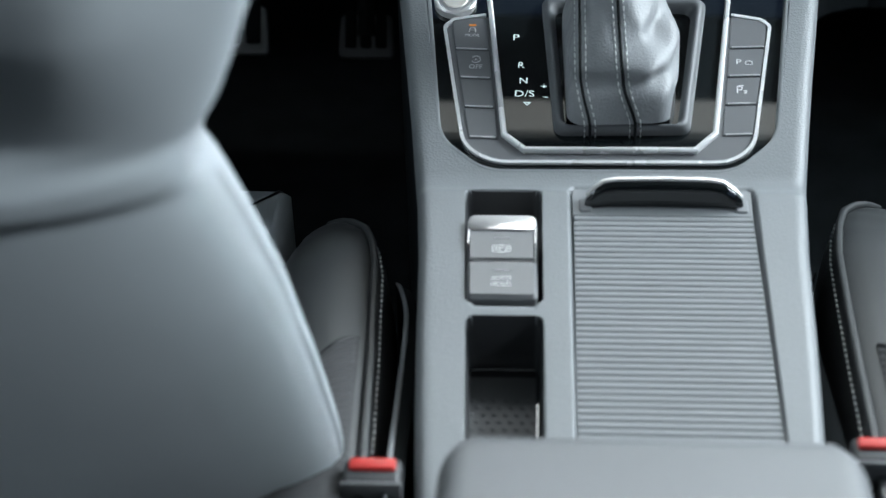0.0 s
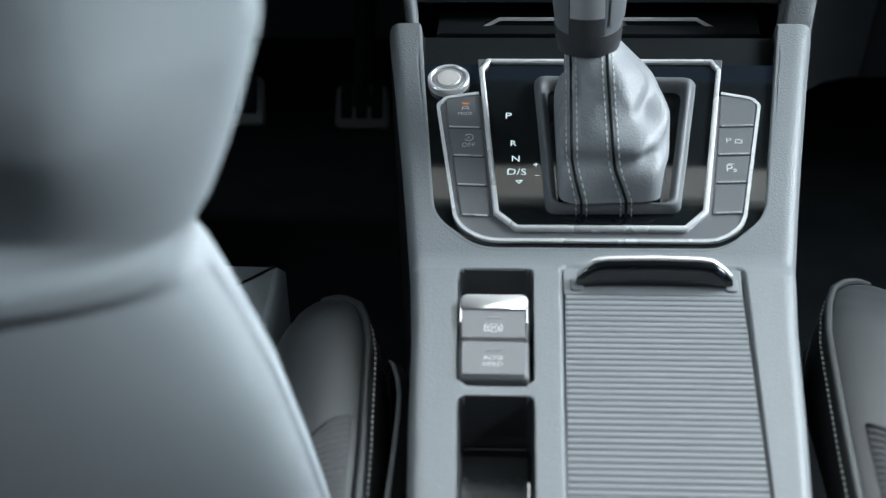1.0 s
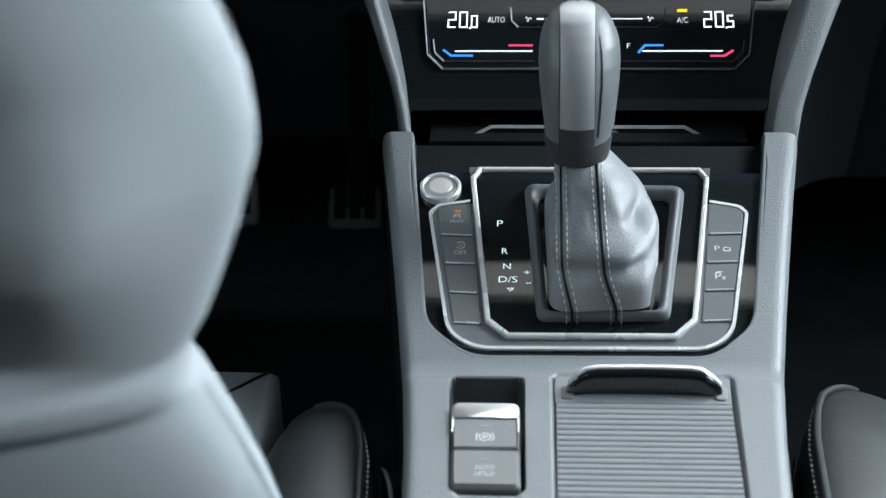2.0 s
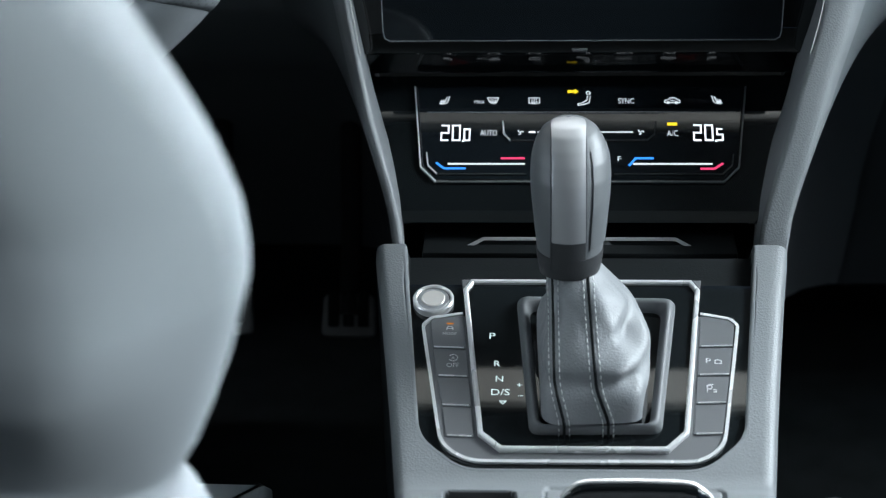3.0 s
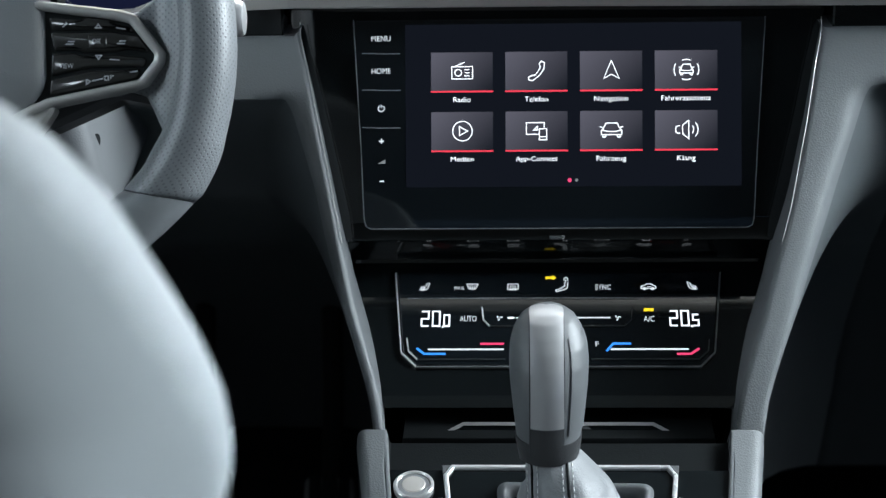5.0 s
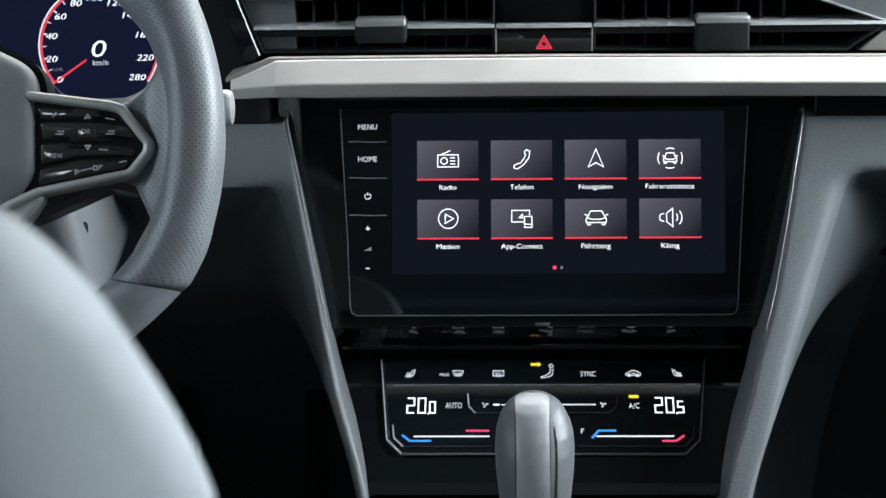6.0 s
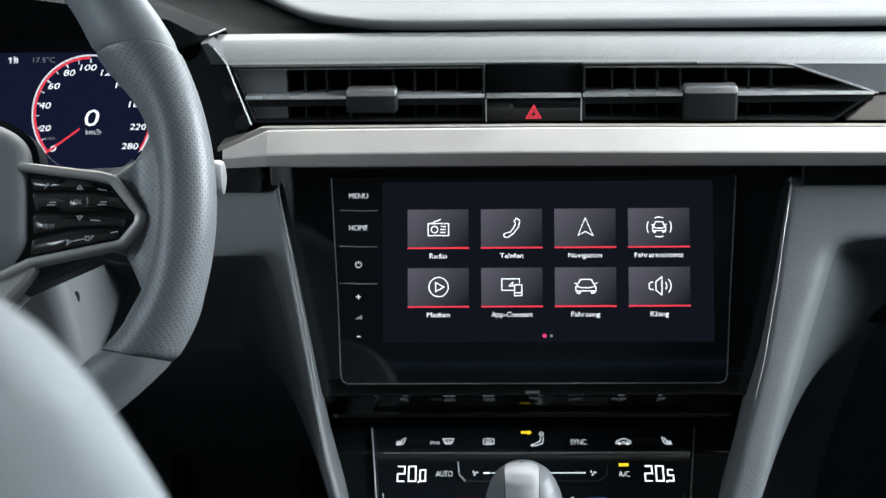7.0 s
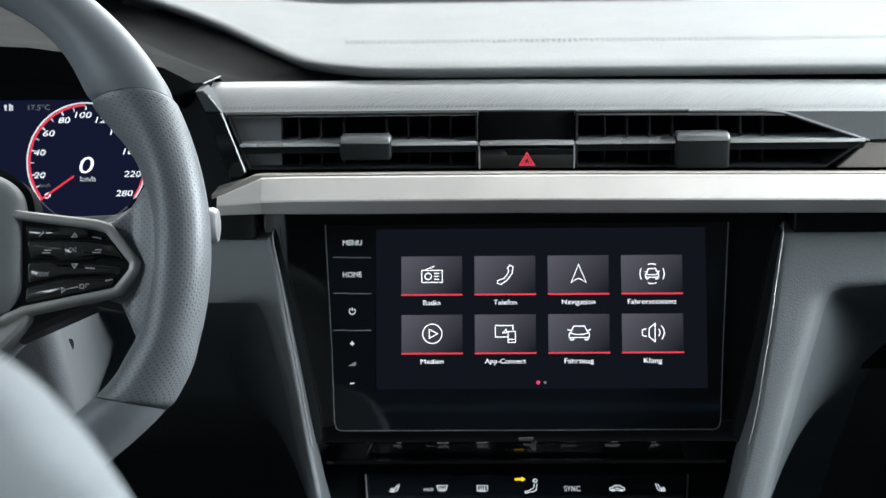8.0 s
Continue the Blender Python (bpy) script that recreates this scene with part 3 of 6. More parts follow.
def pillar(side):
    rows = []
    for z in [-0.22, -0.16, -0.11, -0.07, -0.03, 0.0] + list(np.linspace(0.015, 0.2160, 64)) + [0.2170, 0.2176, 0.2178, 0.2178]:
        qx, y0 = ridge_x(side, z), lean_y(max(z, 0.015))
        top = smooth01((z - 0.2165) / 0.001)
        inner = 0.006 * (1 - top)
        r = [(qx + inner * 0.9 - 0.001, y0 + 0.060, z - 0.004 * (1 - top)), (qx + 0.2 * inner - 0.0012, y0 + 0.010, z), (qx - 0.0010, y0 + 0.0022, z), (qx, y0 + 0.0004, z)]
        w = interp(z, WIDTH) * (1.0 if side > 0 else 0.35)
        spread_ = [0.0014] + [w * k for k in (0.25, 0.5, 0.75, 0.9, 1.0)] + [w + SHOULDER + k for k in [-0.0015, 0.0, 0.0015] + list(np.linspace(0.004, 0.06, 20)) + [0.075, 0.095, 0.125, 0.165, 0.23, 0.31, 0.41]]
        r += [(qx + o, fascia_y(side, qx + o, z) + 0.0006 * top, z - (side < 0) * 0.002 * smooth01((z - 0.19) / 0.026)) for o in spread_]
        rows.append(r)
    rows[-1] = [(x, y + 0.03, z) for x, y, z in rows[-1]]
    return loft(bmesh.new(), [[Vector((side * x, y, z)) for x, y, z in r] for r in rows], close=False)


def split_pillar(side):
    """The grained pillar with its fascia, and its flank below the crease, darkened for shade."""
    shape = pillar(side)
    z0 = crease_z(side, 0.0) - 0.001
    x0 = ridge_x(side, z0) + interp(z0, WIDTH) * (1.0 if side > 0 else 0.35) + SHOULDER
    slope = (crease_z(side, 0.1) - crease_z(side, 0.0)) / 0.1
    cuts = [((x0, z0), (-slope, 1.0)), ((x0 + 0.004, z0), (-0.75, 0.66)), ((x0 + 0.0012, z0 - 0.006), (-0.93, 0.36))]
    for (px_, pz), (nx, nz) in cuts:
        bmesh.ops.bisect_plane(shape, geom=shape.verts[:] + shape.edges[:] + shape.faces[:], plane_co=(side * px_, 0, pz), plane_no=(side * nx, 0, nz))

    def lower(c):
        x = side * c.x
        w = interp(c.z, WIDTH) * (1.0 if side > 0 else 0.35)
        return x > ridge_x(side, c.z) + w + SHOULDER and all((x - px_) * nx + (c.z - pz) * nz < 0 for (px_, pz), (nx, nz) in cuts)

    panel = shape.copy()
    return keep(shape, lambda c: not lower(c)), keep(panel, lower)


def lid_edge(t):
    """Outline of the glove box lid: up beside the pillar, round the corner, then along under the fascia."""
    edge = [(0.0, 0.216, -0.22), (0.15, 0.2218, -0.047), (0.22, 0.2234, -0.0295), (0.32, 0.2250, 0.0053), (0.42, 0.2252, 0.0445), (0.52, 0.2258, 0.0739), (0.62, 0.2272, 0.1038), (0.70, 0.2329, 0.1139), (0.76, 0.2391, 0.1184), (0.86, 0.29, 0.1270), (1.0, 0.56, 0.1320)]
    return interp(t, [(k, x) for k, x, z in edge]), interp(t, [(k, z) for k, x, z in edge])


def glove_lid():
    rows = []
    for i in range(121):
        x, z = lid_edge(i / 120)
        r = []
        for k, out in ((0.0, 0.006), (0.002, 0.001), (0.004, -0.0015), (0.008, -0.003)) + tuple((k, -0.003) for k in (0.034, 0.045, 0.06, 0.08, 0.10, 0.13, 0.17, 0.22, 0.28, 0.36, 0.46, 0.6, 0.8, 1.0)):
            g = k if k > 0.008 else k / 0.30
            px_, pz = x + (0.56 - x) * g, z + (-0.22 - z) * g
            r.append(Vector((px_, fascia_y(1, px_, pz) + out, pz)))
        rows.append(r)
    return loft(bmesh.new(), rows, close=False)


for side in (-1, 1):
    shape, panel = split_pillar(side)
    part("shaded_flank", panel, M_FLANK_SHADE, dash, "pillar flank below the fascia, darkened for shade", smooth=50)
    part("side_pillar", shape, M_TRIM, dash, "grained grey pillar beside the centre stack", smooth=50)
    line_ = [(side * (ridge_x(side, z) - 0.0020), lean_y(z) + 0.0010, z) for z in np.linspace(0.112, 0.2235, 30)]
    part("edge_line", tube(bmesh.new(), line_, 0.00028, 6), M_BRIGHT, dash, "thin chrome edge of the gloss panel")
part("glove_box_lid", glove_lid(), M_KNEE, dash, "charcoal glove box lid", smooth=50)
bm = bmesh.new()
prism(bm, Plane((0, 0.190, 0), 0), [(0.1590, 0.2172), (0.60, 0.2150), (0.60, 0.2365), (0.1590, 0.2365)], -0.02, 0.003, 0.001)
part("gloss_insert", bm, M_GLOSS, dash)
bm = bmesh.new()
prism(bm, Plane((0, 0.190, 0), 0), [(-0.1590, 0.2150), (-0.235, 0.2150), (-0.235, 0.2365), (-0.1590, 0.2365)], -0.02, 0.003, 0.001)
part("gloss_insert", bm, M_GLOSS, dash)
part("lower_dash", box(bmesh.new(), (0.15, 0.50, -0.20), (0.74, 0.60, 0.17), 0.03, 3), M_HOOD, dash, "charcoal glove box area")
part("lower_dash", box(bmesh.new(), (-0.74, 0.30, -0.02), (-0.30, 0.60, 0.17), 0.03, 3), M_DARK, dash, "charcoal knee panel")
part("dash_core", box(bmesh.new(), (-0.74, 0.275, 0.10), (0.74, 0.62, 0.288), 0.004, 1), M_MATTE, dash)


# ---- air vents and hazard switch ----
def air_vent(name, x0, x1, label, tip):
    v = thing(name, ((x0 + x1) / 2, 0.25, 0.25), label, "air vent", "dashboard air vents")
    bm = bmesh.new()
    t = 0.0015
    if tip:
        outer = [(x0, 0.2500), (0.1830, 0.2486), (0.2020, 0.2618), (0.2065, 0.2660), (0.1560, 0.2832), (0.1450, 0.2842), (x0, 0.2846)]
    else:
        outer = [(-0.1672, 0.2500), (x1, 0.2500), (x1, 0.2846), (-0.1795, 0.2846)]
    ring(bm, FRONT, outer, offset(outer, t), -0.045, 0.0008, 0.0004)
    part("surround", bm, M_HOOD, v)
    bm = prism(bmesh.new(), FRONT, outer, -0.047, -0.045)
    part("duct_back", bm, M_MATTE, v)
    if tip:
        bm = tube(bmesh.new(), [FRONT.at(a, b, 0.001) for a, b in ((0.10, 0.2846), (0.1450, 0.2842), (0.1520, 0.2836), (0.1580, 0.2826), (0.2085, 0.2652))], 0.0007, 6)
        part("chrome_edge", bm, M_SILVER, v)
    else:
        bm = tube(bmesh.new(), [FRONT.at(-0.1890, 0.2965, 0.0022), FRONT.at(-0.1862, 0.2930, 0.0024), FRONT.at(-0.1812, 0.2859, 0.0024), FRONT.at(-0.1683, 0.2495, 0.0024)], 0.00035, 6)
        part("chrome_edge", bm, M_CHROME, v, "thin chrome line")
        part("side_trim", prism(bmesh.new(), FRONT, [(-0.1970, 0.2990), (-0.1925, 0.2995), (-0.1890, 0.2965), (-0.1815, 0.2862), (-0.1912, 0.2862)], -0.02, 0.0020, 0.0006), M_KNEE, v, "charcoal trim beside the band")
        part("gloss_strip", prism(bmesh.new(), FRONT, [(-0.1912, 0.2858), (-0.1815, 0.2858), (-0.1686, 0.2492), (-0.1769, 0.2403)], -0.02, 0.0018, 0.0004), M_GLOSS, v, "gloss black strip")
        part("blanking_plate", prism(bmesh.new(), FRONT, [(-0.172, 0.2508), (-0.147, 0.2508), (-0.147, 0.2835), (-0.178, 0.2835)], -0.02, -0.006), M_BUTTON, v)
    xs = [-0.1360, -0.1227, -0.1088, -0.0826, -0.0693, -0.0564, -0.0435] if not tip else [0.0500, 0.0637, 0.0774, 0.0911, 0.1185, 0.1322, 0.1459]
    for x in xs:
        part("vane", box(bmesh.new(), (x - 0.0006, 0.231, 0.2512), (x + 0.0006, 0.252, 0.2790), 0.0003, 1), M_HOOD, v)
    a, b = (-0.1715, -0.0268) if not tip else (0.0320, 0.2060)
    part("slat", box(bmesh.new(), (a, 0.2215, 0.2646), (b, 0.2420, 0.2668), 0.0007, 2), M_CHROME, v, "silver-edged horizontal slat")
    part("slat_web", box(bmesh.new(), (a, 0.2235, 0.2600), (b, 0.2420, 0.2645), 0.0004, 1), M_MATTE, v)
    c = -0.0948 if not tip else 0.1081
    lo, hw = (0.2565, 0.0155) if not tip else (0.2497, 0.0162)
    tab = part("adjuster", box(bmesh.new(), (c - hw, 0.2170, lo), (c + hw, 0.2300, 0.2700), 0.0022, 3), M_HOOD, v, "black thumb tab on the slat")
    part("adjuster_cap", box(bmesh.new(), (c - hw + 0.0003, 0.2160, 0.2668), (c + hw - 0.0003, 0.2290, 0.2716), 0.0018, 3), M_SILVER, tab, "silver upper edge")
    return v


air_vent("air_vent", -0.176, -0.0268, "slim black air vent with silver slat and thumb tab", False)
air_vent("air_vent", 0.0320, 0.2065, "slim black air vent ending in a pointed tip", True)

hz = thing("hazard_switch", (0.0026, 0.226, 0.25), "gloss black hazard switch with a red triangle", "switch")
part("button", box(bmesh.new(), (-0.0258, 0.2215, 0.2500), (0.0310, 0.2400, 0.2622), 0.0006, 2), M_GLOSS, hz)
part("upper_plate", box(bmesh.new(), (-0.0262, 0.2260, 0.2670), (0.0314, 0.2420, 0.2842), 0.0006, 2), M_COWL, hz)
part("slat", box(bmesh.new(), (-0.0260, 0.2208, 0.2644), (0.0312, 0.2400, 0.2666), 0.0007, 2), M_CHROME, hz)
for r, wd in ((0.0050, 0.0008), (0.0026, 0.0006)):
    tri = [(0.0026 + r * math.cos(radians(a)), 0.2547 + r * math.sin(radians(a))) for a in (90, 210, 330)]
    part("warning_triangle", ribbon(bmesh.new(), FRONT, tri, wd, 0.0027, closed=True), G_RED, hz, "red lit triangle outline")
for x in (-0.0261, 0.0313):
    part("edge_line", box(bmesh.new(), (x - 0.0003, 0.2213, 0.2500), (x + 0.0003, 0.2225, 0.2640)), M_CHROME, hz)

# ---- infotainment screen ----
scr = thing("infotainment_screen", SCREEN.at(0, 0, 0), "glossy black touchscreen showing eight menu tiles in German", "touchscreen")
GLASS = fillet([(-0.1128, 0.0), (0.1150, 0.0), (0.1222, 0.1232), (-0.1188, 0.1232)], [0.004, 0.004, 0.002, 0.002])
part("bezel", ribbon(bmesh.new(), SCREEN, [(-0.1192, 0.1230), (-0.1150, 0.0480), (-0.1134, 0.0050), (-0.1122, 0.0012), (-0.1095, -0.0003), (0.0, -0.0004), (0.1120, -0.0003), (0.1145, 0.0012), (0.1156, 0.0050), (0.1178, 0.0480), (0.1226, 0.1230)], 0.0005, 0.0, 0.0042), M_SILVER, scr, "thin chrome line round the glass")
part("glass", prism(bmesh.new(), SCREEN, GLASS, 0.0, 0.0040, 0.0003), M_GLASS, scr)
part("display_area", prism(bmesh.new(), SCREEN, [(-0.0885, 0.0240), (0.1085, 0.0240), (0.1085, 0.1200), (-0.0885, 0.1200)], 0.0040, 0.0042), G_PANEL, scr, "dark lit display")
WS = 0.0044
for txt, v, wd in (("MENU", 0.1122, 0.0113), ("HOME", 0.0930, 0.0113)):
    words("key_lettering", txt, SCREEN, -0.1028, v, WS, 0.0034, G_SOFT, scr, wd)
part("power_symbol", strokes(SCREEN, [arc(0, 0, 1, 125, 415, 16), [(0, 0.2), (0, 1.25)]], (-0.1028, 0.0708), 0.0018, 0.0005, WS), G_SOFT, scr)
part("plus_symbol", strokes(SCREEN, [[(-1, 0), (1, 0)], [(0, -1), (0, 1)]], (-0.1028, 0.0515), 0.0015, 0.0006, WS), G_SOFT, scr)
part("volume_symbol", prism(bmesh.new(), SCREEN, [(-0.1052, 0.0382), (-0.1006, 0.0382), (-0.1006, 0.0408)], WS, WS + 0.0001), G_GREY, scr)
part("minus_symbol", strokes(SCREEN, [[(-1, 0), (1, 0)]], (-0.1028, 0.0278), 0.0013, 0.0007, WS), G_SOFT, scr)
for v in (0.1034, 0.0818, 0.0596):
    part("key_divider", ribbon(bmesh.new(), SCREEN, [(-0.1142, v), (-0.1060, v), (-0.1055, v - 0.0003), (-0.0915, v - 0.0003)], 0.0005, 0.0040, 0.0001), M_GREYPRINT, scr)

CAR = [[(-1.75, -0.8), (-1.75, -0.1), (-1.4, 0.3), (-0.95, 1.2), (0.95, 1.2), (1.4, 0.3), (1.75, -0.1), (1.75, -0.8), (-1.75, -0.8)], [(-1.6, 0.0), (-0.7, -0.25), (0.7, -0.25), (1.6, 0.0)], [(-2.05, 0.6), (-1.5, 0.42)], [(2.05, 0.6), (1.5, 0.42)], [(-1.5, -0.8), (-1.5, -1.2), (-1.0, -1.2), (-1.0, -0.8)], [(1.5, -0.8), (1.5, -1.2), (1.0, -1.2), (1.0, -0.8)]]
SMALLCAR = [[(x * 0.62, y * 0.72) for x, y in ln] for ln in CAR]
ICONS = {
    "Radio": [[(-1.7, -1.2), (1.7, -1.2), (1.7, 0.8), (-1.7, 0.8), (-1.7, -1.2)], circle(-0.65, -0.2, 0.55, 14), [(0.35, 0.3), (1.2, 0.3)], [(0.35, -0.2), (1.2, -0.2)], [(0.35, -0.7), (1.2, -0.7)], [(-1.2, 0.85), (0.4, 1.5)]],
    "Telefon": [[(0.75, 1.6), (1.3, 1.3), (1.15, 0.2), (0.3, -0.9), (-0.7, -1.6), (-1.3, -1.45), (-1.3, -1.0), (-0.6, -0.7), (-0.25, -0.7), (0.35, 0.1), (0.6, 0.7), (0.4, 1.1), (0.75, 1.6)]],
    "Navigation": [[(0, 1.6), (1.25, -1.35), (0, -0.65), (-1.25, -1.35), (0, 1.6)]],
    "Fahrerassistenz": SMALLCAR + [arc(0, 0, 1.65, 65, 115, 6), arc(0, 0, 1.65, 245, 295, 6), arc(0, 0, 2.0, -28, 28, 6), arc(0, 0, 2.0, 152, 208, 6)],
    "Medien": [circle(0, 0, 1.6, 28), [(-0.5, -0.75), (0.85, 0), (-0.5, 0.75), (-0.5, -0.75)]],
    "App-Connect": [[(0.35, -0.6), (-1.7, -0.6), (-1.7, 1.3), (1.2, 1.3), (1.2, 0.5)], [(0.4, -1.5), (0.4, 0.3), (1.6, 0.3), (1.6, -1.5), (0.4, -1.5)], [(0.45, -1.0), (1.55, -1.0)], [(-0.5, 0.1), (0.1, 0.7), (0.1, 0.1), (-0.5, 0.1)]],
    "Fahrzeug": [[(x * 0.95, y * 0.95) for x, y in ln] for ln in CAR],
    "Klang": [[(-1.05, -0.6), (-1.45, -0.6), (-1.75, -0.4), (-1.75, 0.4), (-1.45, 0.6), (-1.05, 0.6)], [(-0.65, -0.7), (-0.65, 0.7), (0.35, 1.5), (0.35, -1.5), (-0.65, -0.7)], arc(0.2, 0, 0.95, -40, 40, 6), arc(0.2, 0, 1.65, -42, 42, 8)],
}
LABEL_W = {"Radio": 0.0103, "Telefon": 0.0138, "Navigation": 0.0198, "Fahrerassistenz": 0.0288, "Medien": 0.0136, "App-Connect": 0.0246, "Fahrzeug": 0.0172, "Klang": 0.0108}
for k, (nm, icon) in enumerate(ICONS.items()):
    c, r = k % 4, k // 4
    u0 = -0.0733 + 0.0438 * c
    v1 = 0.1035 if r == 0 else 0.0684
    v0 = v1 - 0.0225
    tile = part("menu_tile", prism(bmesh.new(), SCREEN, [(u0, v0), (u0 + 0.0364, v0), (u0 + 0.0364, v1), (u0, v1)], 0.0042, 0.00435), G_TILE, scr, "grey lit menu tile with a red underline", smooth=0)
    part("underline", ribbon(bmesh.new(), SCREEN, [(u0 - 0.0001, v0 - 0.0006), (u0 + 0.0366, v0 - 0.0006)], 0.0010, WS), G_RED, tile)
    part("icon", strokes(SCREEN, icon, (u0 + 0.0184, v0 + 0.0112), 0.0036, 0.00056, WS), G_WHITE, tile)
    words("caption", nm, SCREEN, u0 + 0.0182, v0 - 0.0052, WS, 0.0031, G_WHITE, tile, LABEL_W[nm])
for u, m_ in ((0.0080, G_PINK), (0.0121, G_GREY)):
    r = 0.00125 if u < 0.01 else 0.0009
    part("page_dot", prism(bmesh.new(), SCREEN, circle(u, 0.0278, r, 12)[:-1], WS, WS + 0.0001), m_, scr)
bm = prism(bmesh.new(), SCREEN, fillet([(-0.0045, -0.0046), (0.0055, -0.0046), (0.0045, -0.0070), (-0.0035, -0.0070)], 0.0014), 0.0, 0.0018, 0.0006)
part("sensor_bump", bm, M_BUTTON, scr, "small bright bump under the glass")

# ---- climate unit ----
cl = thing("climate_control", CLIMATE.at(0, 0, 0), "black climate panel with lit icons and temperatures", "climate panel")
PLATE = [(-0.0955, 0.0660), (-0.0900, 0.0090), (-0.0815, -0.0005), (0.0818, -0.0005), (0.0905, 0.0090), (0.0975, 0.0660)]
part("panel", prism(bmesh.new(), CLIMATE, PLATE, -0.001, 0.0020, 0.0005), M_GLASS, cl)
part("trim_line", ribbon(bmesh.new(), CLIMATE, [(-0.0966, 0.0655), (-0.0911, 0.0085), (-0.0822, -0.0014)], 0.0009, 0.0008, 0.0016), M_CHROME, cl, "chrome trim line")
part("trim_line", ribbon(bmesh.new(), CLIMATE, [(-0.0822, -0.0014), (0.0825, -0.0014), (0.0916, 0.0085), (0.0986, 0.0655)], 0.0009, 0.0006, 0.0014), M_BUTTON, cl)
WC = 0.00225
part("divider", ribbon(bmesh.new(), CLIMATE, [(-0.0890, 0.0470), (0.0915, 0.0470)], 0.00035, 0.0020, 0.0001), M_GREYPRINT, cl)
part("divider", ribbon(bmesh.new(), CLIMATE, [(-0.0450, 0.0460), (0.0490, 0.0460)], 0.0004, 0.0020, 0.0002), M_BUTTON, cl)
SEATICON = [[(-1.6, -1.0), (0.2, -1.0), (0.7, -0.5), (1.1, 1.3)], [(-1.4, -0.4), (-0.1, -0.5), (0.5, 1.1)], [(-1.0, -1.4), (-1.0, 0.2)], [(-0.4, -1.4), (-0.4, 0.2)]]
SCREENICON = [[(-1.4, 0.9), (1.4, 0.9), (0.9, -0.5), (-0.9, -0.5), (-1.4, 0.9)], [(-0.5, -1.0), (-0.6, 0.4)], [(0, -1.0), (0, 0.4)], [(0.5, -1.0), (0.6, 0.4)]]
REARICON = [[(-1.4, -0.8), (1.4, -0.8), (1.4, 0.9), (-1.4, 0.9), (-1.4, -0.8)], [(-0.6, -1.2), (-0.6, 0.4)], [(0, -1.2), (0, 0.4)], [(0.6, -1.2), (0.6, 0.4)]]
BODYICON = [circle(0.75, 1.6, 0.42, 10), [(0.6, 0.9), (0.4, -0.3), (-0.9, -1.1), (-1.5, -1.2)], [(1.15, 0.8), (0.95, -0.8), (0.3, -1.2), (-1.3, -1.6), (-1.5, -1.2)]]
CARICON = [[(-2.0, -0.6), (-1.9, 0.1), (-1.0, 0.4), (-0.5, 0.9), (0.8, 0.9), (1.4, 0.3), (2.0, 0.1), (2.0, -0.6), (-2.0, -0.6)], circle(-1.1, -0.65, 0.35, 8), circle(1.1, -0.65, 0.35, 8), [(-0.4, 0.0), (0.6, 0.0)]]
FAN = [[(0.15 * math.cos(a) , 0.15 * math.sin(a)), (0.75 * math.cos(a + 0.35), 0.75 * math.sin(a + 0.35)), (1.25 * math.cos(a - 0.1), 1.25 * math.sin(a - 0.1)), (1.2 * math.cos(a - 0.5), 1.2 * math.sin(a - 0.5))] for a in (0.4, 2.5, 4.6)]
for ic, u, v, s in ((SEATICON, -0.0783, 0.0553, 0.0022), (SCREENICON, -0.0500, 0.0550, 0.0023), (REARICON, -0.0257, 0.0550, 0.0022), (BODYICON, 0.0040, 0.0560, 0.0028), (CARICON, 0.0551, 0.0548, 0.0022), ([[(-x, y) for x, y in ln] for ln in SEATICON], 0.0808, 0.0553, 0.0022), (FAN, -0.0338, 0.0325, 0.0014), (FAN, 0.0361, 0.0325, 0.0014)):
    part("icon", strokes(CLIMATE, ic, (u, v), s, 0.00050, WC), G_SOFT, cl)
words("lettering", "MAX", CLIMATE, -0.0580, 0.0543, WC, 0.0026, G_SOFT, cl, 0.0058)
words("lettering", "SYNC", CLIMATE, 0.0282, 0.0548, WC, 0.0040, G_SOFT, cl, 0.0093)
words("lettering", "AUTO", CLIMATE, -0.0522, 0.0322, WC, 0.0042, G_SOFT, cl, 0.0099)
words("lettering", "A/C", CLIMATE, 0.0545, 0.0318, WC, 0.0042, G_SOFT, cl, 0.0064)
words("lettering", "F", CLIMATE, 0.0235, 0.0140, WC, 0.0036, G_SOFT, cl, 0.0020)
part("indicator", prism(bmesh.new(), CLIMATE, [(0.0516, 0.0371), (0.0574, 0.0371), (0.0574, 0.0392), (0.0516, 0.0392)], WC, WC + 0.0001), G_YELLOW, cl, "yellow lit bar")
part("indicator", prism(bmesh.new(), CLIMATE, [(-0.0062, 0.0607), (-0.0020, 0.0607), (-0.0020, 0.0597), (0.0004, 0.0616), (-0.0020, 0.0635), (-0.0020, 0.0625), (-0.0062, 0.0625)], WC, WC + 0.0001), G_YELLOW, cl, "yellow lit arrow")

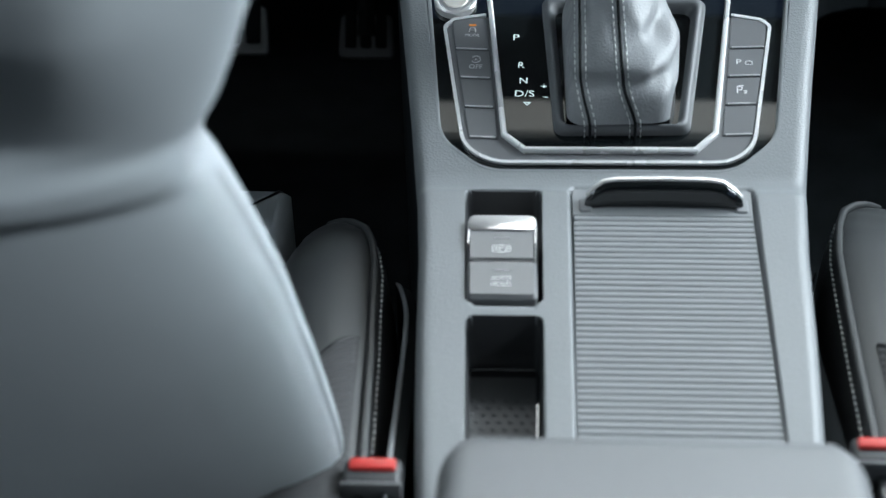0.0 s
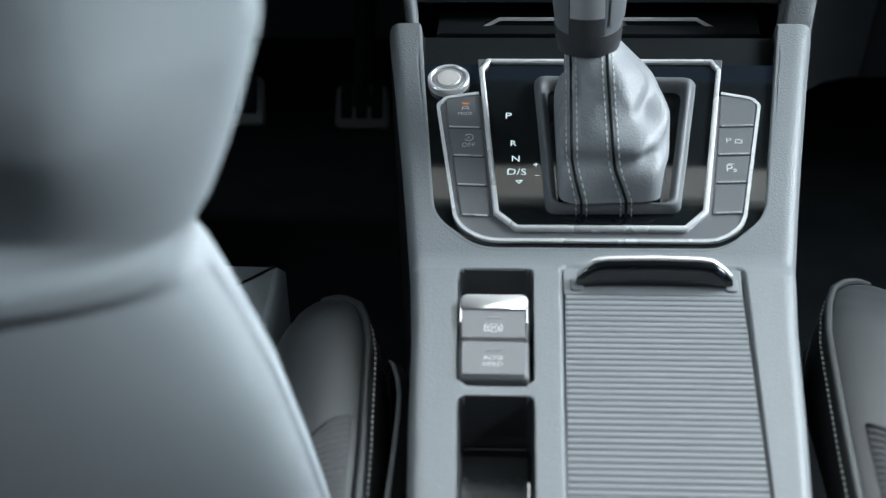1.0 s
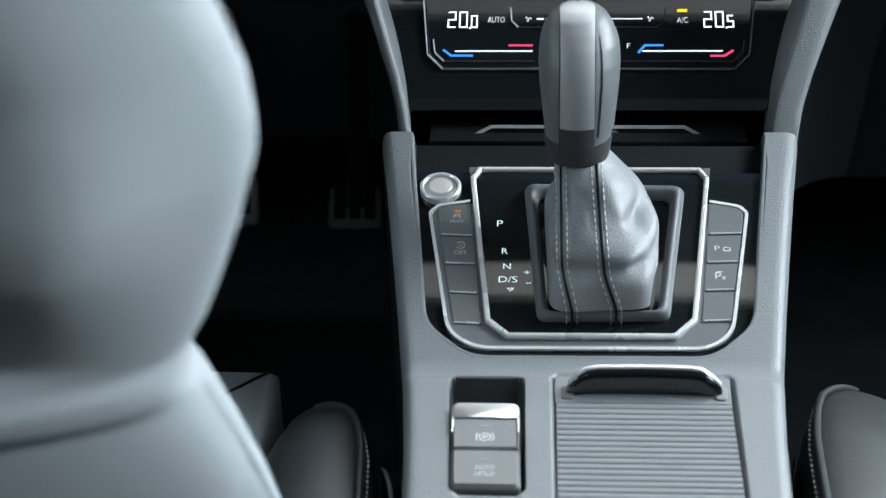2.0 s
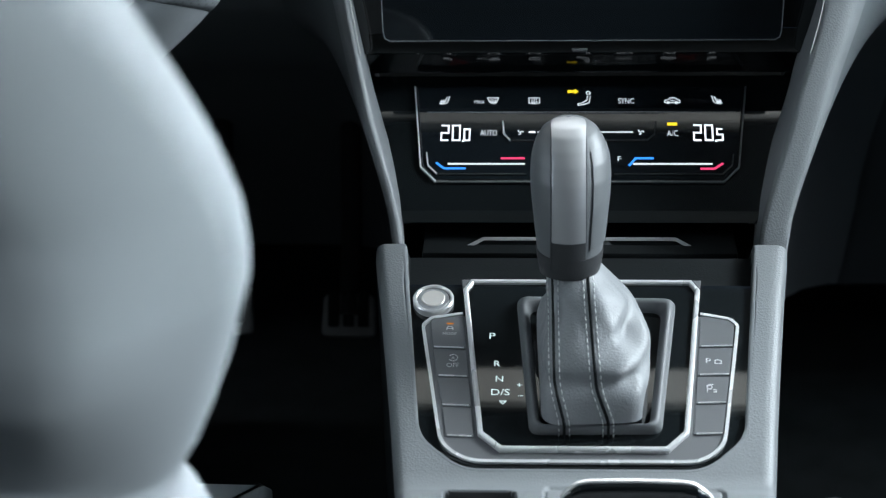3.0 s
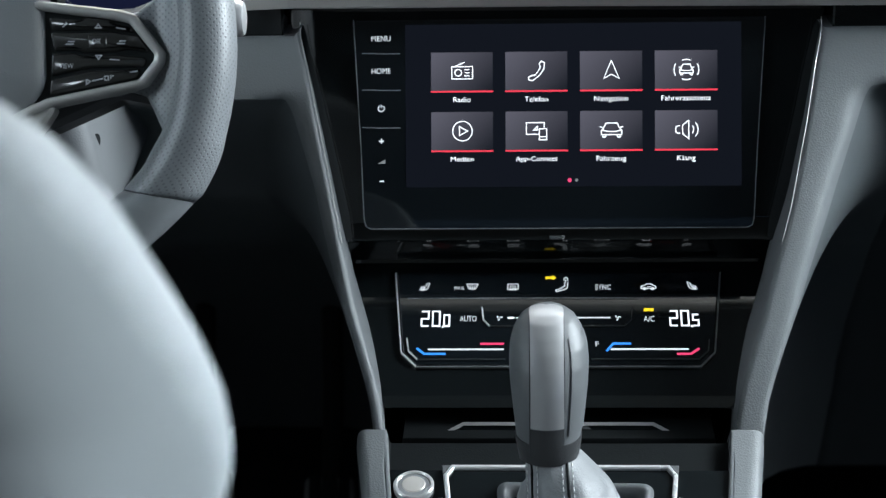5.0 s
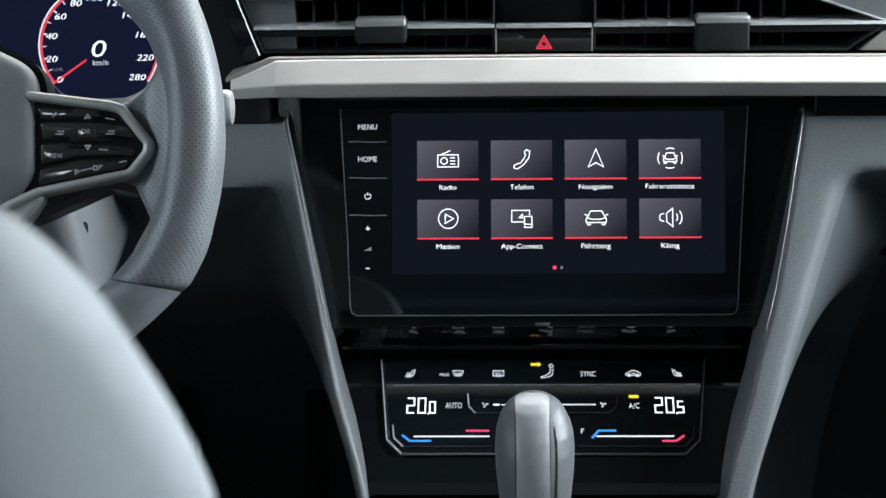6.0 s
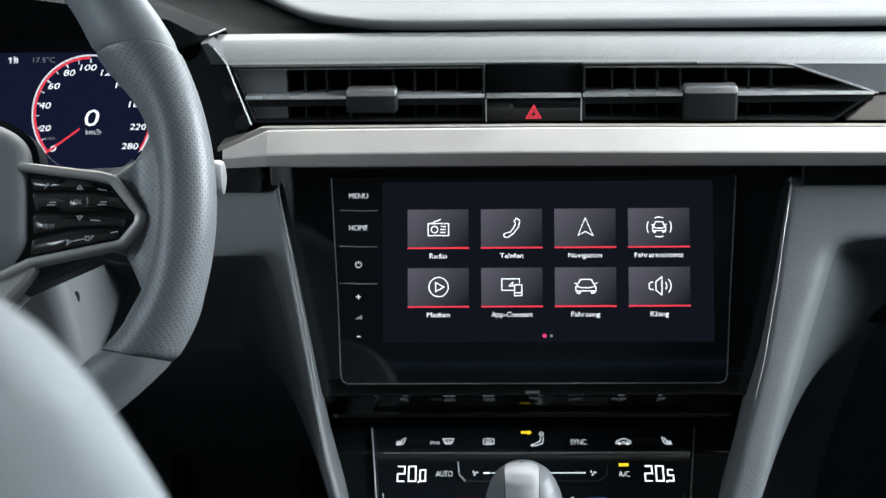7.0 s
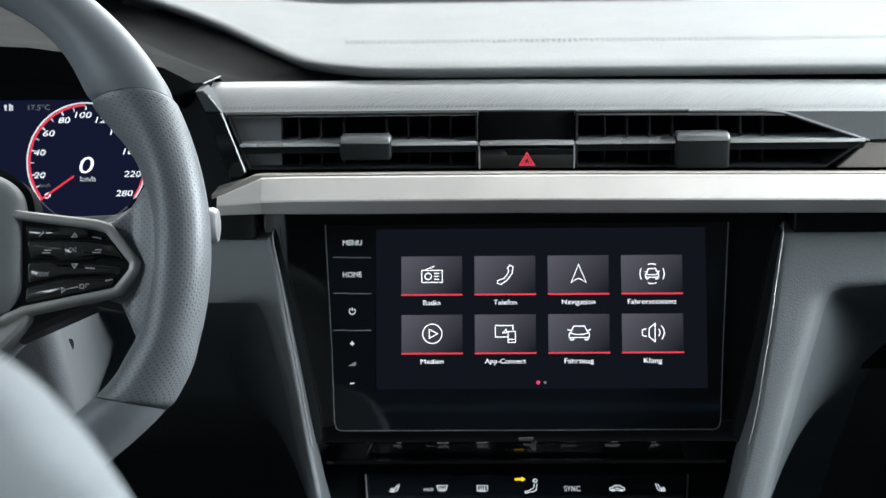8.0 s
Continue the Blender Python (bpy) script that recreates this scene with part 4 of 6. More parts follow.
DIGITS = {"0": [(0, 0), (1, 0), (1, 1), (0, 1), (0, 0)], "2": [(0, 1), (1, 1), (1, 0.5), (0, 0.5), (0, 0), (1, 0)], "5": [(1, 1), (0, 1), (0, 0.5), (1, 0.5), (1, 0), (0, 0)]}
for u, last in ((-0.0798, "0"), (0.0668, "5")):
    for ch, du, h in (("2", 0.0, 0.0104), ("0", 0.0066, 0.0104), (last, 0.0134, 0.0078)):
        path_ = [(u + du + x * h * 0.40, 0.0268 + y * h) for x, y in DIGITS[ch]]
        closed = path_[0] == path_[-1]
        part("digit", ribbon(bmesh.new(), CLIMATE, path_[:-1] if closed else path_, 0.00092, WC, closed=closed), G_WHITE, cl)
    part("decimal_point", prism(bmesh.new(), CLIMATE, [(u + 0.0121, 0.0256), (u + 0.0131, 0.0256), (u + 0.0131, 0.0270), (u + 0.0121, 0.0270)], WC, WC + 0.0001), G_WHITE, cl)
# slider grooves with their coloured ends
for pts, m_, wd in (([(-0.0822, 0.0112), (-0.0775, 0.0072), (-0.0650, 0.0072)], G_BLUE, 0.0014), ([(-0.0449, 0.0142), (-0.0360, 0.0142), (-0.0310, 0.0142)], G_PINK, 0.0014), ([(0.0288, 0.0090), (0.0328, 0.0142), (0.0432, 0.0142)], G_BLUE, 0.0014),
                    ([(0.0694, 0.0070), (0.0775, 0.0070), (0.0826, 0.0108)], G_PINK, 0.0014), ([(-0.0755, 0.0103), (-0.0310, 0.0103)], G_SOFT, 0.0011), ([(0.0312, 0.0103), (0.0765, 0.0103)], G_SOFT, 0.0011), ([(-0.0288, 0.0325), (-0.0250, 0.0325)], G_WHITE, 0.0011), ([(-0.0240, 0.0325), (0.0318, 0.0325)], G_SOFT, 0.0008)):
    part("slider_mark", ribbon(bmesh.new(), CLIMATE, pts, wd, WC), m_, cl)
for pts in ([(-0.0440, 0.0400), (-0.0432, 0.0310), (-0.0395, 0.0265)], [(-0.0880, 0.0180), (-0.0868, 0.0090), (-0.0815, 0.0032)], ):
    part("slider_edge", ribbon(bmesh.new(), CLIMATE, pts, 0.0009, 0.0020, 0.0010), M_CHROME, cl)
for pts in ([(-0.0395, 0.0265), (0.0395, 0.0265), (0.0440, 0.0310), (0.0450, 0.0400)], [(-0.0815, 0.0032), (-0.0300, 0.0032)], [(0.0200, 0.0032), (0.0818, 0.0032), (0.0878, 0.0095), (0.0888, 0.0170)]):
    part("slider_edge", ribbon(bmesh.new(), CLIMATE, pts, 0.0007, 0.0020, 0.0008), M_DARK, cl)

# ---- storage cubby below the climate unit ----
cub = thing("storage_cubby", (0, 0.09, -0.02), "black storage cubby with a chrome-edged sliding lid", "storage tray")
part("lid", box(bmesh.new(), (-0.0885, 0.0790, 0.0035), (0.0885, 0.1300, 0.0085), 0.0012, 2), M_MATTE, cub)
bm = bmesh.new()
pl_bar = Plane((0, 0.086, -0.0022), 20)
outer = fillet([(-0.0600, 0.0088), (0.0600, 0.0088), (0.0540, 0.0152), (-0.0540, 0.0152)], 0.0012)
prism(bm, pl_bar, outer, -0.004, 0.001, 0.0006)
part("lid_edge", bm, M_GLOSS, cub)
bm = ribbon(bmesh.new(), pl_bar, [(-0.0640, 0.0094), (-0.0540, 0.0146), (0.0540, 0.0146), (0.0640, 0.0094)], 0.0019, 0.0010, 0.0006)
part("lid_lip", box(bmesh.new(), (-0.0815, 0.0772, 0.0022), (0.0815, 0.0792, 0.0040), 0.0006, 2), M_BUTTON, cub, "thin grey lip of the lid")
part("chrome_strip", bm, M_BRIGHT, cub, "chrome strip along the lid")
bm = bmesh.new()
box(bm, (-0.0985, 0.0400, -0.030), (0.0985, 0.135, -0.027))
box(bm, (-0.1000, 0.1350, -0.030), (0.1000, 0.140, 0.026))
part("tray", bm, M_MATTE, cub)


# ---- centre console ----
con = thing("centre_console", (0, -0.12, -0.33), "grained grey centre console with roller blind and open pocket", "centre console")
EDGE = [(-0.42, 0.0735), (-0.30, 0.0775), (-0.25, 0.0812), (-0.20, 0.0842), (-0.145, 0.0868), (-0.10, 0.0905), (-0.05, 0.0965), (-0.02, 0.1005), (0.03, 0.1075), (0.06, 0.1122)]
WELL = fillet([(-0.0975, 0.20), (-0.0955, 0.034), (-0.0822, -0.0645), (-0.0600, -0.0835), (0.0588, -0.0830), (0.0797, -0.0635), (0.0935, 0.034), (0.0965, 0.20)], [0.001, 0.001, 0.026, 0.026, 0.026, 0.026, 0.001, 0.001], 8)


def inside(poly, x, y):
    """How deep a point lies inside a polygon; outside it is negative."""
    best, odd = 1e9, False
    for (x0, y0), (x1, y1) in zip(poly, poly[1:] + poly[:1]):
        dx, dy = x1 - x0, y1 - y0
        t = min(1, max(0, ((x - x0) * dx + (y - y0) * dy) / max(dx * dx + dy * dy, 1e-12)))
        best = min(best, math.hypot(x - x0 - t * dx, y - y0 - t * dy))
        if (y0 > y) != (y1 > y) and x < x0 + (y - y0) / (y1 - y0) * dx:
            odd = not odd
    return best if odd else -best


def lerp_y(a, b, y):
    return a + (b - a) * (y + 0.104) / (-0.2576 + 0.104)


def deck_z(y):
    a, b = -0.0235 + 0.07 * (y + 0.104), 0.344 * y + 0.0030
    t = smooth01((y + 0.108) / 0.022)
    return a * (1 - t) + b * t


def rounded_hole(x, y, x0, x1, y0, y1, r):
    """Signed depth inside a rounded rectangle."""
    cx, cy = (x0 + x1) / 2, (y0 + y1) / 2
    qx, qy = abs(x - cx) - (x1 - x0) / 2 + r, abs(y - cy) - (y1 - y0) / 2 + r
    return r - math.hypot(max(qx, 0), max(qy, 0)) - min(max(qx, qy), 0)


def dense(marks, lo, hi, coarse, fine, reach):
    out, p = [], lo
    while p < hi:
        out.append(p)
        p += fine if min(abs(p - m) for m in marks) < reach else coarse
    return out + [hi]


SMARKS = [-0.067, -0.0333, -0.0192, 0.0655]
ROWS_Y = dense([-0.1035, -0.1835, -0.1935, -0.0835, -0.0795, -0.0725, -0.0655], -0.42, 0.0600, 0.0028, 0.0006, 0.0035)
COLS_S = dense(SMARKS + [-0.0905, -0.079, -0.0725, -0.060, -0.054, 0.054, 0.060, 0.0725, 0.079, 0.0905], -0.0905, 0.0905, 0.0025, 0.0006, 0.0042)


def deck_point(s, y):
    e = interp(y, EDGE)
    xs = [-e, lerp_y(-0.067, -0.0600, y), lerp_y(-0.0333, -0.0300, y), lerp_y(-0.0192, -0.0165, y), lerp_y(0.0655, 0.0650, y), e]
    if y > -0.09:
        t = smooth01((y + 0.09) / 0.02)
        k = e / 0.0905
        xs = [a * (1 - t) + b * k * t for a, b in zip(xs, [-0.0905, -0.067, -0.0333, -0.0192, 0.0655, 0.0905])]
    x = float(np.interp(s, [-0.0905] + SMARKS + [0.0905], xs))
    z = deck_z(y)
    rise = e - abs(x)
    if rise < 0.0055:
        z -= 0.0055 * (1 - math.sqrt(max(0, 1 - ((0.0055 - rise) / 0.0055) ** 2)))
    well = inside(WELL, x, y)
    if well > 0:
        z -= 0.0085 * smooth01(well / 0.0022)
    for sx0, sx1, y0, y1, depth in ((-0.067, -0.0333, -0.1836, -0.1035, 0.018), (-0.067, -0.0333, -0.330, -0.1935, 0.028)):
        d = rounded_hole(s, y, sx0, sx1, y0, y1, 0.0035)
        if d > -0.0012:
            z -= depth * smooth01((d + 0.0012) / 0.0020) if d < 0.0010 else depth
    d = rounded_hole(s, y, -0.0192, 0.0655, -0.340, -0.0985, 0.0040)
    if d > -0.0014:
        z -= 0.0042 * smooth01((d + 0.0014) / 0.0026)
    return Vector((x, y, z))


NS = len(COLS_S)


def console_net(i, j):
    y = ROWS_Y[i]
    if 2 <= j < NS + 2:
        return deck_point(COLS_S[j - 2], y)
    e, side = interp(y, EDGE), -1 if j < 2 else 1
    low = j in (0, NS + 3)
    return Vector((side * (e + (0.0 if low else 0.0006)), y, -0.345 if low else deck_z(y) - 0.012))


def in_pocket(c):
    return -0.0675 < c.x < -0.0285 and c.y < -0.09 and c.z < deck_z(c.y) - 0.0022 and c.z > -0.2


def in_front_well(c):
    return c.y > 0.020 and abs(c.x) < 0.0968 and c.z < deck_z(c.y) - 0.0055


part("front_well", keep(sheet(console_net, len(ROWS_Y) - 1, NS + 3), in_front_well), M_MATTE, con, "black floor in front of the lever", smooth=70)
part("console_body", keep(sheet(console_net, len(ROWS_Y) - 1, NS + 3), lambda c: not in_pocket(c) and c.z > -0.1 and not in_front_well(c)), M_TRIM, con, "grained grey console top and sides", smooth=70)
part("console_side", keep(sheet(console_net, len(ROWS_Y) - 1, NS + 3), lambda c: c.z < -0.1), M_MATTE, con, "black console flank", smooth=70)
part("pocket_liner", keep(sheet(console_net, len(ROWS_Y) - 1, NS + 3), in_pocket), M_DARK, con, "charcoal lining of the pockets", smooth=70)

# clean edge of the opening round the gear surround
well_line = fillet([(-0.0960, 0.0585), (-0.0822, -0.0645), (-0.0600, -0.0835), (0.0588, -0.0830), (0.0797, -0.0635), (0.0945, 0.0585)], [0, 0.026, 0.026, 0.026, 0.026, 0], 8)
rows = []
for off_, dz in ((-0.0018, -0.0012), (-0.0012, 0.00005), (-0.0004, 0.0001), (0.0004, -0.0002), (0.0008, -0.0012), (0.0014, -0.0100)):
    line_ = offset(well_line, off_)
    line_[0], line_[-1] = (well_line[0][0] + off_, 0.0585), (well_line[-1][0] - off_, 0.0585)
    rows.append([Vector((x, y, deck_z(y) + dz)) for x, y in line_])
part("opening_edge", loft(bmesh.new(), rows, close=False), M_TRIM, con, "", smooth=50)

# oddments pocket with its rubber mat
bm = box(bmesh.new(), (-0.0640, -0.330, -0.0602), (-0.0315, -0.1990, -0.0580), 0.001, 2)
mat_ob = part("rubber_mat", bm, M_RUBBER, con, "dark rubber mat with raised dots")
bm = bmesh.new()
for a in range(9):
    for b in range(6):
        x, y = -0.0602 + b * 0.0048 + (a % 2) * 0.0024, -0.252 + a * 0.0046
        bmesh.ops.create_uvsphere(bm, u_segments=8, v_segments=5, radius=0.0014, matrix=Matrix.Translation((x, y, -0.0580)) @ Matrix.Diagonal((1, 1, 0.38, 1)))
part("raised_dots", bm, M_RUBBER, mat_ob)
part("pocket_rim", tube(bmesh.new(), [(-0.0622, -0.30, -0.0550), (-0.0632, -0.2020, -0.0550), (-0.0615, -0.1985, -0.0550), (-0.0560, -0.1980, -0.0550), (-0.0340, -0.1980, -0.0550), (-0.0325, -0.2020, -0.0550), (-0.0318, -0.30, -0.0550)], 0.0008, 6), M_GLOSS, con)

# parking brake switch and hold button
sw = part("brake_switch", prism(bmesh.new(), DECK, fillet([(-0.0646, -0.0536), (-0.0340, -0.0536), (-0.0342, -0.0335), (-0.0346, -0.0300), (-0.0652, -0.0300), (-0.0652, -0.0335)], [0.0004, 0.0004, 0.001, 0.003, 0.003, 0.001]), -0.016, 0.0018, 0.0012), M_BUTTON, con, "grey parking brake switch with chrome cap")
bm = prism(bmesh.new(), DECK, fillet([(-0.0655, -0.0335), (-0.0342, -0.0335), (-0.0345, -0.0238), (-0.0652, -0.0238)], [0.0003, 0.0003, 0.004, 0.004], 6), -0.014, 0.0034, 0.0014)
for w_ in bm.verts:
    w_.co.z += 0.20 * max(-0.004, w_.co.y + 0.1330)
part("chrome_cap", bm, M_BRIGHT, sw, "bright chrome arched cap", smooth=50)
for u in (-0.0652, -0.0352):
    part("chrome_side", prism(bmesh.new(), DECK, [(u, -0.0430), (u + 0.0010, -0.0430), (u + 0.0010, -0.0320), (u, -0.0320)], -0.01, 0.0024, 0.0004), M_BRIGHT, sw)
part("brake_symbol", strokes(DECK, [circle(0, 0, 1.0, 18), arc(0, 0, 1.55, -42, 42, 8), arc(0, 0, 1.55, 138, 222, 8)], (-0.0496, -0.0462), 0.0026, 0.0005, 0.0019), M_PRINT, sw)
words("brake_letter", "P", DECK, -0.0495, -0.0462, 0.0020, 0.0030, M_PRINT, sw, 0.0022)
part("status_line", ribbon(bmesh.new(), DECK, [(-0.0528, -0.0386), (-0.0462, -0.0386)], 0.0004, 0.0019), M_GREYPRINT, sw)
hb = part("hold_button", prism(bmesh.new(), DECK, fillet([(-0.0638, -0.0790), (-0.0330, -0.0790), (-0.0338, -0.0542), (-0.0648, -0.0542)], [0.003, 0.003, 0.0004, 0.0004]), -0.016, 0.0022, 0.0016), M_BUTTON, con, "grey hold button with white lettering")
words("lettering", "AUTO", DECK, -0.0491, -0.0668, 0.0024, 0.0028, M_PRINT, hb, 0.0086)
words("lettering", "HOLD", DECK, -0.0490, -0.0710, 0.0024, 0.0028, M_PRINT, hb, 0.0086)
part("status_line", ribbon(bmesh.new(), DECK, [(-0.0522, -0.0618), (-0.0457, -0.0618)], 0.0004, 0.0023), M_GREYPRINT, hb)

# roller blind
PITCH = 0.003773
slat_bm = bmesh.new()
prof = [(0.00028, -0.0036), (0.00028, -0.00015), (0.00042, 0.0), (PITCH - 0.00042, 0.0), (PITCH - 0.00028, -0.00015), (PITCH - 0.00028, -0.0036)]
loft(slat_bm, [[Vector((x, y, z)) for y, z in prof] for x in (-0.0411, 0.0411)])
bmesh.ops.recalc_face_normals(slat_bm, faces=slat_bm.faces)
slat_me = bpy.data.meshes.new("blind_slat")
slat_bm.to_mesh(slat_me)
slat_bm.free()
slat_me.materials.append(M_BLIND)
slat_me.shade_smooth()
slat_me.set_sharp_from_angle(angle=radians(50))
for k in range(55):
    y = -0.1213 - PITCH * (k + 1)
    s = new("blind_slat", slat_me)
    s.parent = con
    s.location = Vector((lerp_y(0.0231, 0.0242, y), y, deck_z(y + 0.003) - 0.0016)) - con.location
    s.rotation_euler = (0.07, 0, 0)
    s.scale = (0.985, 1, 1)
part("blind_bed", box(bmesh.new(), (-0.0175, -0.34, -0.0445), (0.0640, -0.1213, -0.0415)), M_MATTE, con)
lead = part("blind_leading_edge", prism(bmesh.new(), DECK, fillet([(-0.0183, -0.0172), (0.0640, -0.0172), (0.0645, 0.0030), (-0.0186, 0.0030)], 0.0015), -0.006, -0.0018, 0.0006), M_BLIND, con)
bm = bmesh.new()
rings = []
for x, dy, h, wdt in ((-0.0125, 0.0, 0.0008, 0.0020), (-0.0115, 0.0004, 0.0036, 0.0040), (-0.0085, 0.0014, 0.0085, 0.0052), (-0.0035, 0.0026, 0.0128, 0.0058), (0.0020, 0.0030, 0.0138, 0.0060), (0.0240, 0.0033, 0.0142, 0.0060), (0.0450, 0.0030, 0.0138, 0.0060), (0.0505, 0.0026, 0.0128, 0.0058), (0.0555, 0.0014, 0.0085, 0.0052), (0.0590, 0.0004, 0.0036, 0.0040), (0.0600, 0.0, 0.0008, 0.0020)):
    y, base, h = -0.1130 + dy, -0.0040, h * 0.74
    rings.append([DECK.at(x, y + 0.104 + a, b) for a, b in ((-wdt * 0.75, base), (-wdt * 0.62, h * 0.55), (-wdt * 0.35, h * 0.92), (0.0, h), (wdt * 0.45, h * 0.95), (wdt * 0.75, h * 0.6), (wdt * 0.8, base))])
loft(bm, rings)
grip = part("blind_handle", bm, M_GLOSS, lead, "gloss black grip with a chrome upper edge", smooth=60)
bm = bmesh.new()
tube(bm, [r[3].lerp(r[4], 0.25) + Vector((0, 0, 0.0002)) for r in rings[1:-1]], 0.0014, 8, flat=0.75)
part("chrome_edge", bm, M_BRIGHT, grip)
for x in (-0.0125, 0.0588):
    bm = prism(bmesh.new(), DECK, fillet([(x - 0.0025, -0.0145), (x + 0.0035, -0.0145), (x + 0.0035, -0.0050), (x - 0.0025, -0.0050)], 0.002), -0.003, -0.0008, 0.0006)
    part("grip_foot", bm, M_BLIND, grip)

# ---- armrest ----
arm = thing("armrest", (0.01, -0.45, -0.03), "padded grey leatherette armrest on the console", "armrest")
bm = bmesh.new()
rings = []
for y, ins, drop_ in ((-0.3160, 0.006, 0.014), (-0.3150, 0.0025, 0.006), (-0.3175, 0.0008, 0.0018), (-0.3230, 0.0, 0.0), (-0.40, -0.001, -0.001), (-0.62, -0.003, -0.002)):
    x0, x1, z0, z1 = -0.0655 + ins, 0.0815 - ins, -0.040, 0.018 - drop_
    pts = fillet([(x0, z0), (x1, z0), (x1, z1), (x0, z1)], [0.002, 0.002, 0.011, 0.011], 6)
    rings.append([Vector((x, y - 0.014 * max(0.0, (abs(x - 0.008) - 0.055)) / 0.02, z)) for x, z in pts])
loft(bm, rings)
part("cushion", bm, M_ARM, arm, "smooth grey padded lid", smooth=60)
part("base", box(bmesh.new(), (-0.074, -0.62, -0.085), (0.074, -0.335, -0.041), 0.006, 2), M_DARK, arm)

# ---- gear selector surround ----
gp = thing("shift_gate", GEAR.at(0, -0.02, -0.004), "gloss black gear surround with chrome frames and buttons", "gear surround")
BASE = fillet([(-0.0950, 0.0378), (0.0932, 0.0378), (0.0800, -0.0690), (0.0530, -0.0833), (-0.0540, -0.0838), (-0.0822, -0.0700)], [0.001, 0.001, 0.035, 0.035, 0.035, 0.035], 8)
part("base_plate", prism(bmesh.new(), GEAR, BASE, -0.006, -0.0004, 0.0006), M_GLOSS, gp)
IN_OUT = [(-0.0630, 0.0312), (-0.0588, 0.0385), (0.0588, 0.0385), (0.0630, 0.0312), (0.0520, -0.0640), (0.0415, -0.0752), (-0.0415, -0.0757), (-0.0525, -0.0655)]
IN_IN = offset(IN_OUT, 0.0027)
U_OUT = fillet([(-0.0625, 0.0150), (-0.0790, 0.0118), (-0.0834, 0.0070), (-0.0708, -0.0715), (-0.0570, -0.0815), (0.0572, -0.0808), (0.0690, -0.0705), (0.0812, 0.0078), (0.0770, 0.0122), (0.0622, 0.0155)], [0.0, 0.004, 0.004, 0.030, 0.030, 0.030, 0.030, 0.004, 0.004, 0.0], 6)
# grey pads: each button is cut out of the strip between the chrome lines
part("button_strip", prism(bmesh.new(), GEAR, offset(U_OUT, 0.0008), -0.003, 0.0006, 0.0003), M_BUTTON, gp, "satin grey strip holding the buttons")
part("outer_chrome", ribbon(bmesh.new(), GEAR, U_OUT, 0.0017, 0.0000, 0.0018), M_CHROME, gp, "chrome line round the buttons")
part("inner_chrome", ring(bmesh.new(), GEAR, IN_OUT, IN_IN, -0.002, 0.0034, 0.0007), M_CHROME, gp, "chrome frame round the lever")
part("inner_plate", prism(bmesh.new(), GEAR, IN_IN, -0.002, 0.0012), M_GLOSS, gp)
for s in (-1, 1):
    part("corner_filler", prism(bmesh.new(), GEAR, [(s * 0.0632, 0.0325), (s * 0.0640, 0.0390), (s * 0.0592, 0.0390)], -0.002, 0.0020, 0.0003), M_BUTTON, gp)

